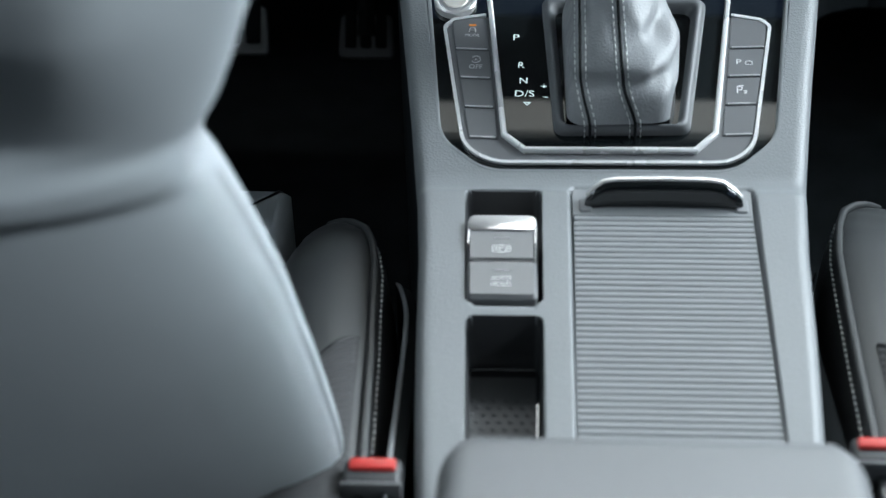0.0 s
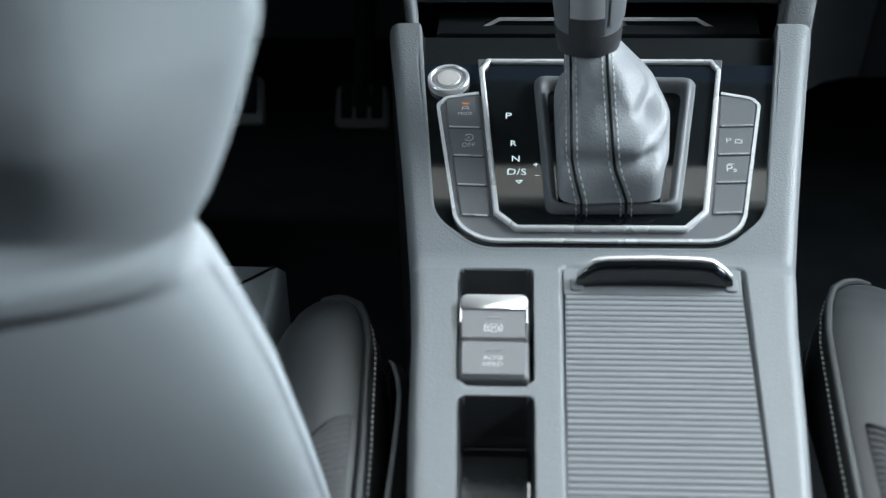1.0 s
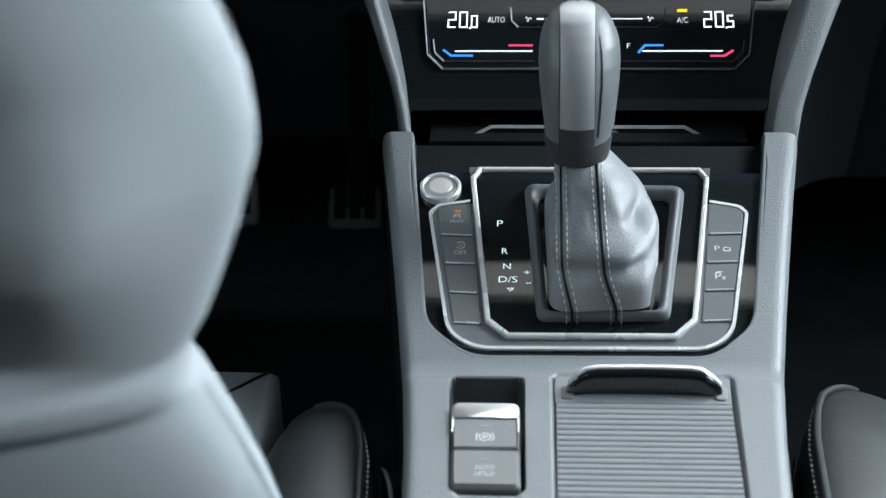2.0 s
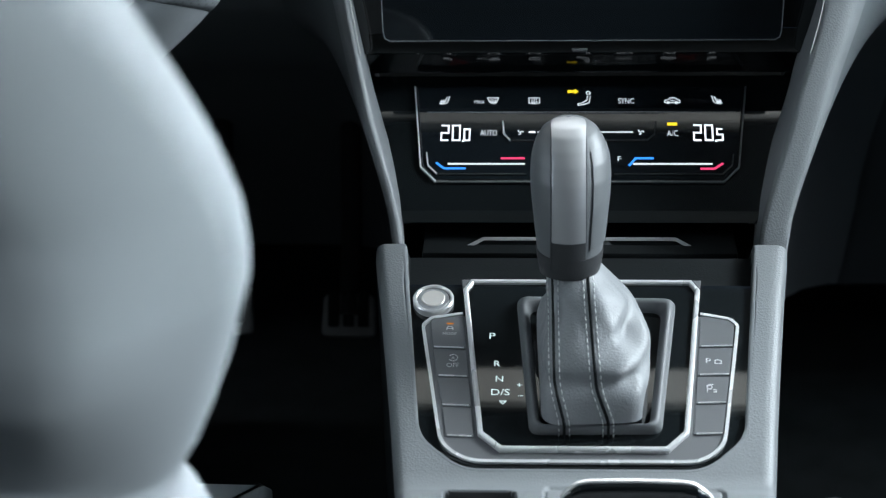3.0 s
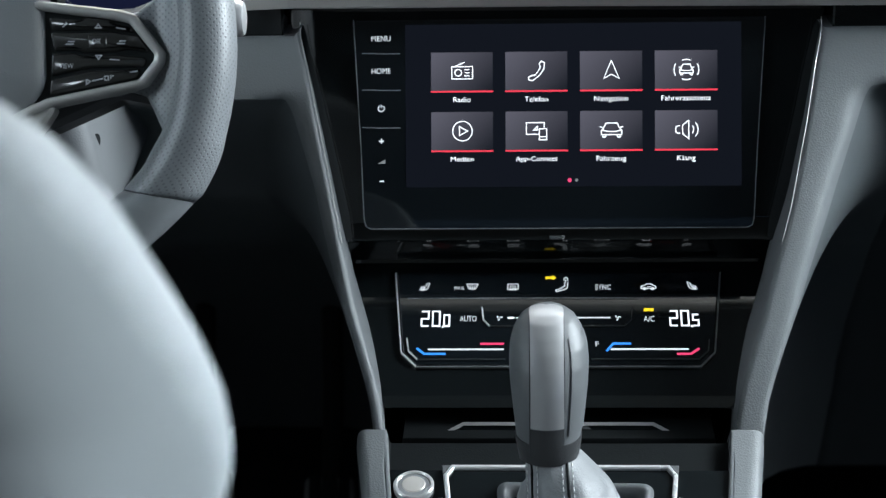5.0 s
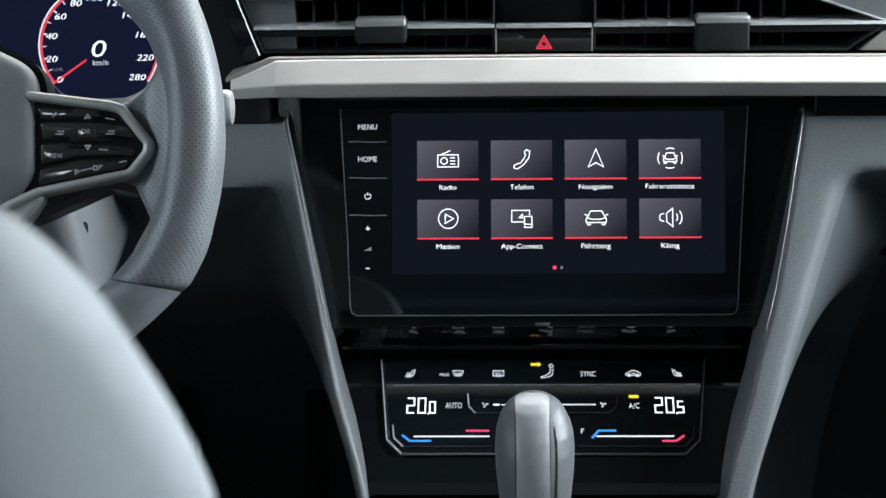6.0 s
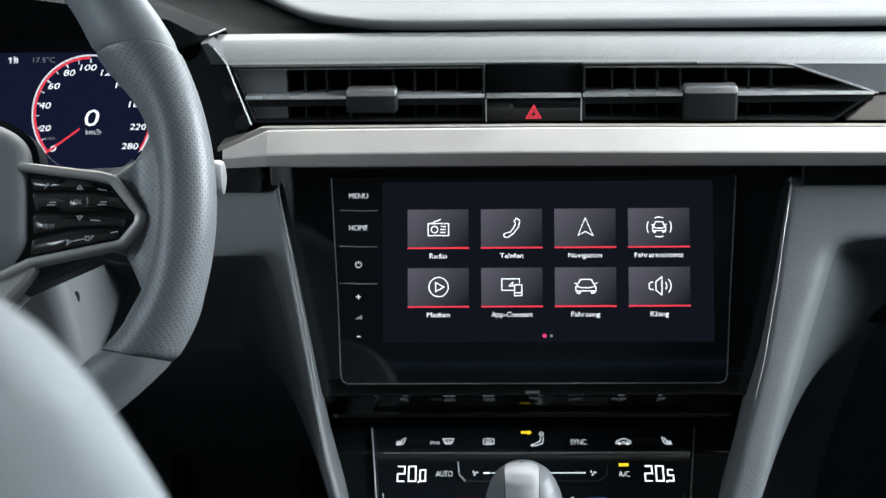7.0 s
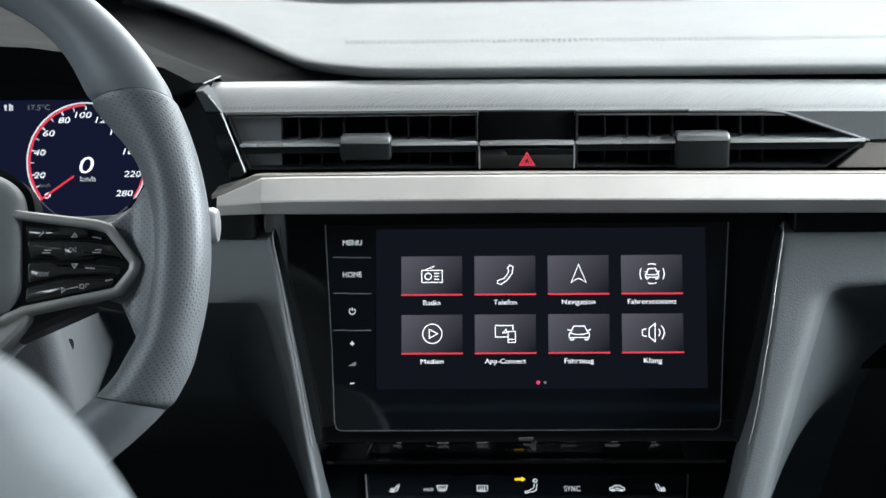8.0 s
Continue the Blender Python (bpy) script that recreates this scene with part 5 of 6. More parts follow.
for s in (-1, 1):
    out = [(-0.0715, 0.0690), (0.0070, 0.0815)]
    inn = [(-0.0655, 0.0540), (0.0312, 0.0640)]
    cuts = [0.0128, -0.0092, -0.0283, -0.0474, -0.0668] if s < 0 else [0.0132, -0.0072, -0.0262, -0.0445, -0.0640]
    for k, (v1, v0) in enumerate(zip(cuts, cuts[1:])):
        g = 0.0004
        poly = []
        for v in (v0 + g, v1 - g):
            a, b = interp(v, out) - 0.0016, interp(v, inn)
            poly += [(s * b, v - 0.0006), (s * a, v)] if len(poly) == 0 else [(s * a, v), (s * b, v - 0.0006 if k else v + 0.0012)]
        btn = part("button", prism(bmesh.new(), GEAR, fillet(poly, 0.0006, 2), 0.0, 0.0014, 0.0004), M_BUTTON, gp, "satin grey push button")
        a, b = interp(v0, out) - 0.0020, interp(v0, inn) + 0.0014
        part("marker_line", prism(bmesh.new(), GEAR, [(s * b, v0 + 0.0001), (s * a, v0 + 0.0007), (s * a, v0 + 0.0016), (s * b, v0 + 0.0010)], 0.0, 0.0017, 0.0003), M_CHROME, btn)
        c = (a + b) / 2 * s
        if s < 0 and k == 0:
            words("lettering", "MODE", GEAR, c, 0.0008, 0.00155, 0.0019, M_PRINT, btn, 0.0072)
            part("mode_symbol", strokes(GEAR, [[(-1.0, -0.8), (-1.0, 0.2), (-0.6, 0.9), (0.6, 0.9), (1.0, 0.2), (1.0, -0.8)], [(-1.0, 0.0), (1.0, 0.0)]], (c, 0.0042), 0.0016, 0.0004, 0.00155), M_PRINT, btn)
            part("status_light", prism(bmesh.new(), GEAR, [(c - 0.0018, 0.0072), (c + 0.0018, 0.0072), (c + 0.0018, 0.0081), (c - 0.0018, 0.0081)], 0.0015, 0.0017), G_AMBER, btn, "small amber light")
        if s < 0 and k == 1:
            words("lettering", "OFF", GEAR, c, -0.0205, 0.00155, 0.0029, M_PRINT, btn, 0.0066)
            part("stop_symbol", strokes(GEAR, [arc(0, 0, 1.0, -150, 150, 14)], (c, -0.0158), 0.0022, 0.0004, 0.00155), M_PRINT, btn)
            words("stop_letter", "A", GEAR, c, -0.0158, 0.00155, 0.0020, M_PRINT, btn, 0.0018)
        if s > 0 and k == 1:
            words("lettering", "P", GEAR, c - 0.0024, -0.0165, 0.00155, 0.0034, M_PRINT, btn, 0.0026)
            part("sonar_symbol", strokes(GEAR, [[(0, -0.6), (0, 0.4), (0.8, 0.6), (1.6, 0.3), (1.6, -0.6), (0, -0.6)]], (c + 0.0008, -0.0172), 0.0020, 0.0005, 0.00155), M_PRINT, btn)
        if s > 0 and k == 2:
            part("parking_symbol", strokes(GEAR, [[(-1.0, -1.2), (-1.0, 1.1), (0.2, 1.1), (0.4, 0.4), (0.0, -0.1), (-1.0, -0.1)], [(0.6, -1.2), (1.4, -1.2), (1.4, -0.4), (0.6, -0.4)], [(-0.6, 1.5), (0.9, 1.5)]], (c, -0.0350), 0.0018, 0.0005, 0.00155), M_PRINT, btn)
START = Plane(GEAR.at(-0.0787, 0.0248, 0.0014), 77)
st = part("start_button", prism(bmesh.new(), START, circle(0, 0, 0.0086, 28)[:-1], -0.004, 0.0006, 0.0005), M_SILVER, gp, "round silver start button")
part("button_face", prism(bmesh.new(), START, circle(0, 0.0002, 0.0064, 28)[:-1], 0.0004, 0.0011, 0.0005), M_ALU, st, "brushed metal cap")
part("button_ring", ring(bmesh.new(), START, circle(0, 0, 0.0110, 32)[:-1], circle(0, 0, 0.0088, 32)[:-1], -0.004, 0.0014, 0.0006), M_BRIGHT, st, "bright chrome ring")
for ch, u, v, cap, wd in (("P", -0.0466, -0.0004, 0.0043, 0.0031), ("R", -0.0437, -0.0192, 0.0040, 0.0030), ("N", -0.0424, -0.0294, 0.0040, 0.0038), ("D/S", -0.0417, -0.0380, 0.0042, 0.0094), ("+", -0.0322, -0.0333, 0.0036, 0.0030), ("-", -0.0314, -0.0398, 0.0034, 0.0024)):
    words("selector_letter", ch, GEAR, u, v, 0.0014, cap, G_LETTER, gp, wd)
part("selector_arrow", strokes(GEAR, [[(-1, 0.6), (1, 0.6), (0, -0.6), (-1, 0.6)]], (-0.0404, -0.0448), 0.0015, 0.0004, 0.0013), G_LETTER, gp)

# ---- gear lever ----
lev = thing("gear_lever", (0.0, -0.01, 0.005), "selector lever with silver insert and stitched leather gaiter", "gear lever")
FR_OUT = [(-0.0345, 0.0250), (0.0500, 0.0235), (0.0385, -0.0640), (-0.0268, -0.0652)]
FR_IN = [(-0.0275, 0.0170), (0.0420, 0.0160), (0.0325, -0.0605), (-0.0215, -0.0615)]
ro, ri = fillet(FR_OUT, 0.006, 6), fillet(FR_IN, 0.005, 6)
bm = bmesh.new()
rows = []
for k in range(9):
    t = k / 8
    hgt = 0.0075 * math.sin(math.pi * (0.08 + 0.84 * t)) ** 0.6
    rows.append([GEAR.at(a[0] * (1 - t) + b[0] * t, a[1] * (1 - t) + b[1] * t, hgt + 0.001 * noise.noise((a[0] * 90, a[1] * 90, t))) for a, b in zip(ro, ri)])
loft(bm, [[GEAR.at(a[0], a[1], 0.0) for a in ro]] + rows + [[GEAR.at(b[0], b[1], -0.004) for b in ri]], True, False, False)
part("gaiter_frame", bm, M_ARM, lev, "padded leather frame", smooth=70)

NG, NA = 44, 96


def gaiter_ring(t):
    """A ring of the gaiter, t from its foot to the collar."""
    foot = fillet([(-0.0240, 0.0120), (0.0270, 0.0060), (0.0295, -0.0625), (-0.0205, -0.0650)], 0.009, 8)
    cx, cy = sum(p[0] for p in foot) / len(foot), sum(p[1] for p in foot) / len(foot)
    s = smooth01(t) * 0.55 + 0.45 * (1 - (1 - t) ** 2)
    out = []
    lo, hi = GEAR.at(cx, cy, 0.0015), Vector((-0.0068, 0.0025, 0.0465))
    for k in range(NA):
        a = 2 * math.pi * k / NA
        d = Vector((math.cos(a), math.sin(a)))
        reach = 0.0
        for (x0, y0), (x1, y1) in zip(foot, foot[1:] + foot[:1]):
            ex, ey = x1 - x0, y1 - y0
            den = d.x * ey - d.y * ex
            if abs(den) > 1e-9:
                r = ((x0 - cx) * ey - (y0 - cy) * ex) / den
                q = ((x0 - cx) * d.y - (y0 - cy) * d.x) / den
                if r > 0 and -1e-6 <= q <= 1 + 1e-6:
                    reach = max(reach, r)
        sag = 0.0130 * math.sin(math.pi * min(1, t * 1.12)) ** 1.2 * max(0, math.cos(a + 0.30)) ** 0.8 - 0.004 * math.sin(math.pi * t) * max(0, -math.cos(a))
        rad_low = reach + 0.003 * math.sin(math.pi * min(1, t * 2.2)) * (1 if t < 0.45 else 0)
        p0 = GEAR.at(cx + d.x * rad_low, cy + d.y * rad_low, 0.0015 + 0.0072 * smooth01((-d.y - 0.62) / 0.25))
        p1 = hi + Vector((d.x * 0.0148, d.y * 0.0150, 0))
        p = p0.lerp(p1, s)
        p.z = (p0.z * (1 - t ** 0.82) + p1.z * t ** 0.82)
        p += Vector((d.x, d.y, 0)) * sag
        fold = noise.noise((d.x * 1.6 + 3.1, d.y * 1.6, t * 4.0)) * 0.0012 + noise.noise((d.x * 5.0, d.y * 5.0 + 7, t * 7.0)) * 0.0006
        p += Vector((d.x, d.y, 0.2)) * fold * math.sin(math.pi * t)
        deg = math.degrees(a) - 360
        # a taut facet under the collar, a broad hollow, a pinched swirl beside the seam and a bend above the foot
        for a0, t0, sa, st_, tilt, amp in ((-48, 0.74, 26, 0.10, 0.0, 0.0036), (-42, 0.50, 32, 0.07, 0.0016, -0.0040), (-20, 0.40, 22, 0.10, 0.0, 0.0018), (-66, 0.30, 7, 0.05, 0.004, 0.0026), (-56, 0.27, 7, 0.06, 0.004, -0.0022), (-40, 0.22, 12, 0.06, -0.003, 0.0014), (-100, 0.62, 16, 0.07, 0.002, -0.0018), (-96, 0.44, 16, 0.07, 0.0, 0.0012)):
            p += Vector((d.x, d.y, 0.25)) * amp * math.exp(-((deg - a0) / sa) ** 2 - ((t - t0 - tilt * (deg - a0)) / st_) ** 2)
        rear = smooth01((-d.y - 0.1) / 0.5)
        p += Vector((d.x, d.y, 0)) * rear * (-0.0026 * math.exp(-((t - 0.24 - 0.05 * d.x) / 0.05) ** 2) + 0.0012 * math.exp(-((t - 0.36 - 0.05 * d.x) / 0.08) ** 2) - 0.0012 * math.exp(-((t - 0.66 + 0.25 * d.x) / 0.07) ** 2))
        out.append(p)
    return out


GR = [gaiter_ring(k / NG) for k in range(NG + 1)]
bm = bmesh.new()
loft(bm, GR, True, False, False)
gaiter = part("gaiter", bm, M_GAITER, lev, "dark leather gaiter with folds", smooth=80)


def gaiter_line(u0, u1, lift):
    """A line down the rear of the gaiter at a share of its width."""
    pts = []
    for k, r in enumerate(GR):
        t = k / NG
        u = u1 + (u0 - u1) * (1 - t) ** 1.3 + 0.0045 * max(0.0, 1 - t / 0.22)
        rear = [r[i] for i in range(NA // 2, NA)]
        rear.sort(key=lambda p: p.x)
        x = u
        for a, b in zip(rear, rear[1:]):
            if a.x <= x <= b.x:
                p = a.lerp(b, (x - a.x) / max(b.x - a.x, 1e-9))
                pts.append(p + Vector((0, -lift, lift * 0.6)))
                break
    return pts


for base, top in ((-0.0142, -0.0156), (0.0075, 0.0020)):
    part("seam", tube(bmesh.new(), gaiter_line(base, top, 0.0000), 0.0008, 6), M_MATTE, gaiter)
    for dx in (-0.0026, 0.0026):
        part("stitching", stitch_row(gaiter_line(base + dx, top + dx, 0.0003), 0.0026, 0.0013, 0.00029), M_THREAD, gaiter, "pale thread stitching")
        over = [GEAR.at(base + dx + 0.0045, v, w_) for v, w_ in ((-0.0600, 0.0068), (-0.0615, 0.0083), (-0.0632, 0.0086), (-0.0648, 0.0068), (-0.0656, 0.0040), (-0.0658, 0.0010))]
        part("stitching", stitch_row(over, 0.0022, 0.0011, 0.00027), M_THREAD, gaiter, "pale thread stitching")
    over = [GEAR.at(base + 0.0045, v, w_) for v, w_ in ((-0.0600, 0.0064), (-0.0615, 0.0079), (-0.0632, 0.0082), (-0.0648, 0.0064), (-0.0656, 0.0036), (-0.0658, 0.0006))]
    part("seam", tube(bmesh.new(), over, 0.0007, 6), M_MATTE, gaiter)

KNOB = [(0.0425, 0.0005, 0.0150, 0.0150), (0.0450, 0.0015, 0.0158, 0.0158), (0.0520, 0.0045, 0.0168, 0.0172), (0.0640, 0.0100, 0.0183, 0.0190), (0.0760, 0.0158, 0.0198, 0.0205), (0.0860, 0.0212, 0.0203, 0.0208), (0.0940, 0.0258, 0.0196, 0.0198), (0.1000, 0.0295, 0.0176, 0.0176), (0.1045, 0.0325, 0.0142, 0.0142), (0.1072, 0.0345, 0.0098, 0.0098), (0.1086, 0.0358, 0.0045, 0.0045), (0.1089, 0.0361, 0.0005, 0.0005)]


def knob_at(z):
    zs = [k[0] for k in KNOB]
    return [float(np.interp(z, zs, [k[c] for k in KNOB])) for c in (1, 2, 3)]


def knob_patch(z0, z1, a0, a1, grow, n=40, m=24):
    zs = [z0 + (z1 - z0) * (1 - (1 - i / n) ** 1.5) for i in range(n + 1)]
    bm = bmesh.new()
    rings = []
    for z in zs:
        y, rx, ry = knob_at(z)
        rings.append([Vector((-0.0068 + (rx + grow) * math.sin(radians(a0 + (a1 - a0) * k / m)), y - (ry + grow) * math.cos(radians(a0 + (a1 - a0) * k / m)), z + grow * 0.7 * (z > 0.1))) for k in range(m + 1 if a1 - a0 < 360 else m)])
    loft(bm, rings, a1 - a0 >= 360, True, True)
    return bm


knob = part("knob", knob_patch(0.0425, 0.1089, 0, 360, 0.0, 48, 48), M_KNOB, lev, "smooth grey knob", smooth=60)


def insert_patch(z0, z1, half, grow):
    """A strip of even width up the face of the knob."""
    bm, rings = bmesh.new(), []
    for i in range(49):
        z = z0 + (z1 - z0) * (1 - (1 - i / 48) ** 1.7)
        y, rx, ry = knob_at(z)
        a = math.asin(min(0.999, half / max(rx, half)))
        rings.append([Vector((-0.0076 + (rx + grow) * math.sin(a * (k / 8 - 1)), y - (ry + grow) * math.cos(a * (k / 8 - 1)), z + grow * smooth01((z - 0.098) / 0.008))) for k in range(17)])
    return loft(bm, rings, close=False)


part("silver_insert", insert_patch(0.0600, 0.1089, 0.0082, 0.0008), M_SILVER, knob, "satin silver insert", smooth=60)
part("insert_foot", insert_patch(0.0450, 0.0597, 0.0082, 0.0007), M_DARK, knob, "charcoal foot of the insert", smooth=60)
part("release_button", knob_patch(0.0560, 0.1000, 34, 84, 0.0008), M_KNOB, knob, "side release button", smooth=60)
for sgn in (-1, 1):
    pts = []
    for z in np.linspace(0.046, 0.1065, 40):
        y, rx, ry = knob_at(z)
        a = sgn * math.asin(min(0.999, 0.0088 / max(rx, 0.0088)))
        pts.append((-0.0076 + rx * math.sin(a), y - ry * math.cos(a), z))
    part("joint_line", tube(bmesh.new(), pts, 0.0004, 6), M_DARK, knob)
part("foot_ring", knob_patch(0.0420, 0.0515, 0, 360, 0.0006, 10, 48), M_DARK, knob, "charcoal foot of the knob", smooth=60)
part("collar", tube(bmesh.new(), [(-0.0068, 0.0005, 0.0395), (-0.0068, 0.0012, 0.0460)], 0.0152, 32), M_DARK, lev)


# ---- instrument cluster ----
ic = thing("instrument_cluster", DIAL.at(0, -0.06, -0.02), "digital instrument display with a round speedometer", "instrument cluster")
part("bezel", prism(bmesh.new(), DIAL, fillet([(-0.30, -0.085), (0.0830, -0.075), (0.0940, -0.010), (0.0800, 0.034), (0.060, 0.052), (-0.30, 0.060)], 0.01), -0.030, -0.004), M_HOOD, ic, "charcoal surround of the display")
part("display", prism(bmesh.new(), DIAL, fillet([(-0.25, -0.066), (0.054, -0.066), (0.062, -0.02), (0.052, 0.032), (0.045, 0.0385), (-0.25, 0.0385)], 0.006), -0.006, 0.0), G_NAVY, ic, "navy blue lit display")
WD = 0.0003


def dial_px(x, y):
    return ((x - 155) * 0.000342, (287 - y) * 0.000345)


part("dial_ring", ribbon(bmesh.new(), DIAL, arc(0, 0, 0.0366, 218, -38, 60), 0.0009, WD), G_SOFT, ic)
part("dial_ring_lower", ribbon(bmesh.new(), DIAL, arc(0, 0, 0.0366, 218, 322, 30), 0.0003, WD), G_GREY, ic)
part("red_arc", ribbon(bmesh.new(), DIAL, arc(0, 0, 0.0352, 218, 90, 40), 0.0014, WD), G_RED, ic, "red lit arc")
part("red_arc", ribbon(bmesh.new(), DIAL, arc(0, 0, 0.0356, -8, -36, 12), 0.0010, WD), G_RED, ic)
for txt, x, y in (("0", 84, 344), ("20", 70, 308), ("40", 71, 268), ("60", 88, 234), ("80", 116, 211), ("100", 150, 202), ("120", 187, 211), ("140", 213, 233), ("180", 236, 267), ("220", 237, 307), ("280", 222, 341)):
    u, v = dial_px(x, y)
    words("numeral", txt, DIAL, u, v, WD, 0.0038, G_WHITE, ic, 0.0033 * len(txt) + 0.0006, shear=0.22)
for k in range(15):
    a = 218 - k * 128 / 10
    if a < -38:
        break
    c, s = math.cos(radians(a)), math.sin(radians(a))
    part("tick", ribbon(bmesh.new(), DIAL, [(c * 0.0345, s * 0.0345), (c * 0.0322, s * 0.0322)], 0.0009 if k % 2 == 0 else 0.0005, WD), G_SOFT, ic)
bm = prism(bmesh.new(), DIAL, [dial_px(68, 356), dial_px(71, 350), dial_px(133, 308), dial_px(131, 313)], WD, WD + 0.0002)
part("needle", bm, G_RED, ic, "red lit needle")
words("speed_figure", "0", DIAL, *dial_px(155, 290), WD, 0.0105, G_WHITE, ic, 0.0088, shear=0.18)
words("unit_lettering", "km/h", DIAL, *dial_px(157, 315), WD, 0.0034, G_SOFT, ic, 0.0092)
words("unit_lettering", "km/h", DIAL, *dial_px(80, 326), WD, 0.0022, G_GREY, ic, 0.0062)
words("temperature_figure", "17.5\u00b0C", DIAL, *dial_px(71, 188), WD, 0.0034, G_GREY, ic, 0.0134)
part("status_symbol", strokes(DIAL, [[(-1, -1), (-1, 0.6)], [(-1.5, 0.2), (-0.6, 0.2)], [(0.2, -1), (0.2, 0.8)], [(0.9, -1), (0.9, 0.2), (0.4, 0.2)]], dial_px(17, 187), 0.0022, 0.0009, WD), G_SOFT, ic)

# ---- steering wheel ----
sw_ = thing("steering_wheel", WHEEL.at(0, 0, -0.03), "flat-bottomed grey leather steering wheel with gloss button pads", "steering wheel")
RIM = [(-180, 0.136), (-90, 0.136), (-60, 0.1390), (-46, 0.1450), (-34, 0.1535), (-24, 0.1615), (-16, 0.1640), (0, 0.1640), (180, 0.1645)]


def rim_frame(a):
    r, r2 = interp(a, RIM), interp(a + 0.5, RIM)
    p = Vector((math.cos(radians(a)) * r, math.sin(radians(a)) * r))
    q = Vector((math.cos(radians(a + 0.5)) * r2, math.sin(radians(a + 0.5)) * r2))
    tan = (q - p).normalized()
    return p, Vector((tan.y, -tan.x))


def rim_segment(name, a0, a1, material, label, fat=1.0, n=60):
    rings, along, dist = [], [], 0.0
    for k in range(n + 1):
        a = a0 + (a1 - a0) * k / n
        r = interp(a, RIM)
        ring_ = []
        for j in range(28):
            b = 2 * math.pi * j / 28
            c = math.cos(b)
            # the seams of the grip run aslant
            aa = a - 4.0 * c * math.exp(-((a - 31.5) / 12) ** 2) + 3.6 * c * math.exp(-((a + 28.3) / 11) ** 2)
            p, nor = rim_frame(aa)
            grip = math.exp(-((aa + 1) / 13) ** 2) * 0.0028 - math.exp(-((aa - 19) / 9) ** 2) * 0.0010 + math.exp(-((aa + 22) / 5) ** 2) * 0.0016 + math.exp(-((aa - 34) / 12) ** 2) * 0.0085
            rad = (0.0148 + grip * (0.5 - 0.5 * c) + 0.0014 * math.exp(-((aa + 21) / 5) ** 4) * max(0, c)) * fat
            ring_.append(WHEEL.at(p.x + nor.x * rad * c, p.y + nor.y * rad * c, 0.0165 * fat * math.sin(b)))
        edge = min(k, n - k)
        if edge == 0:
            mid = sum(ring_, Vector()) / 28
            ring_ = [mid.lerp(c, 0.955) for c in ring_]
        rings.append(ring_)
        along.append(dist)
        dist += r * radians(abs(a1 - a0) / n)
    bm = bmesh.new()
    loft(bm, rings, True, True, True, (along, 0.10))
    return part(name, bm, material, sw_, label, smooth=60)


rim_segment("rim_upper", 31.5, 150, M_RIMSMOOTH, "smooth grey leather upper rim")
rim_segment("rim_grip", -28.08, 31.38, M_RIMPERF, "perforated grey leather grip", 1.004, 80)
rim_segment("rim_lower", -150, -28.3, M_RIMSMOOTH, "smooth leather flat lower rim")
rim_segment("rim_grip", 150.3, 203, M_RIMPERF, "perforated grey leather grip", 1.015, 60)
SPOKE_TOP = [(0.075, 0.0215), (0.100, 0.0185), (0.1200, 0.0178), (0.1290, 0.0215), (0.1375, 0.0290), (0.1440, 0.0400), (0.160, 0.0560)]
SPOKE_LOW = [(0.075, -0.0360), (0.0923, -0.0295), (0.1120, -0.0252), (0.1260, -0.0225), (0.1335, -0.0250), (0.1390, -0.0370), (0.1440, -0.0480), (0.160, -0.0560)]


def spoke_sheet():
    """Leather that runs from behind the buttons out onto the rim."""
    bm = bmesh.new()
    layer = bm.loops.layers.uv.new("UVMap")
    rows = []
    for i in range(41):
        u = 0.075 + 0.083 * i / 40
        hi, lo = interp(u, SPOKE_TOP), interp(u, SPOKE_LOW)
        row = []
        for j in range(31):
            t = j / 30
            edge = abs(2 * t - 1)
            w_ = 0.0046 + 0.0085 * smooth01((u - 0.137) / 0.020) - 0.012 * max(0.0, (edge - 0.78) / 0.22) ** 2
            row.append((bm.verts.new(WHEEL.at(u, lo + (hi - lo) * t, w_)), (u, lo + (hi - lo) * t)))
        rows.append(row)
    for r0, r1 in zip(rows, rows[1:]):
        for j in range(30):
            corners = (r0[j], r1[j], r1[j + 1], r0[j + 1])
            f = bm.faces.new([c[0] for c in corners])
            for lp, c in zip(f.loops, corners):
                lp[layer].uv = c[1]
    return bm


spoke = part("spoke", spoke_sheet(), M_RIMPERF, sw_, "perforated leather spoke behind the buttons", smooth=60)
part("spoke_back", prism(bmesh.new(), WHEEL, fillet([(0.060, 0.026), (0.120, 0.020), (0.145, 0.030), (0.150, -0.030), (0.120, -0.024), (0.070, -0.046)], 0.006, 4), -0.020, -0.002, 0.003), M_DARK, spoke, "dark underside of the spoke")
BEZ = fillet([(0.060, 0.0262), (0.0829, 0.0233), (0.1220, 0.0184), (0.1292, 0.0163), (0.1450, -0.0032), (0.1443, -0.0084), (0.1352, -0.0198), (0.0878, -0.0295), (0.060, -0.0420)], [0.001, 0.004, 0.004, 0.004, 0.003, 0.003, 0.005, 0.008, 0.001], 4)
BEZ_IN = fillet([(0.060, 0.0212), (0.0839, 0.0187), (0.1200, 0.0137), (0.1262, 0.0122), (0.1393, -0.0040), (0.1390, -0.0072), (0.1316, -0.0166), (0.0857, -0.0256), (0.060, -0.0372)], [0.001, 0.004, 0.003, 0.003, 0.001, 0.001, 0.003, 0.006, 0.001], 4)
part("button_bezel", ring(bmesh.new(), WHEEL, BEZ, BEZ_IN, 0.0, 0.0110, 0.0013), M_BEZEL, sw_, "silver frame round the buttons", smooth=60)
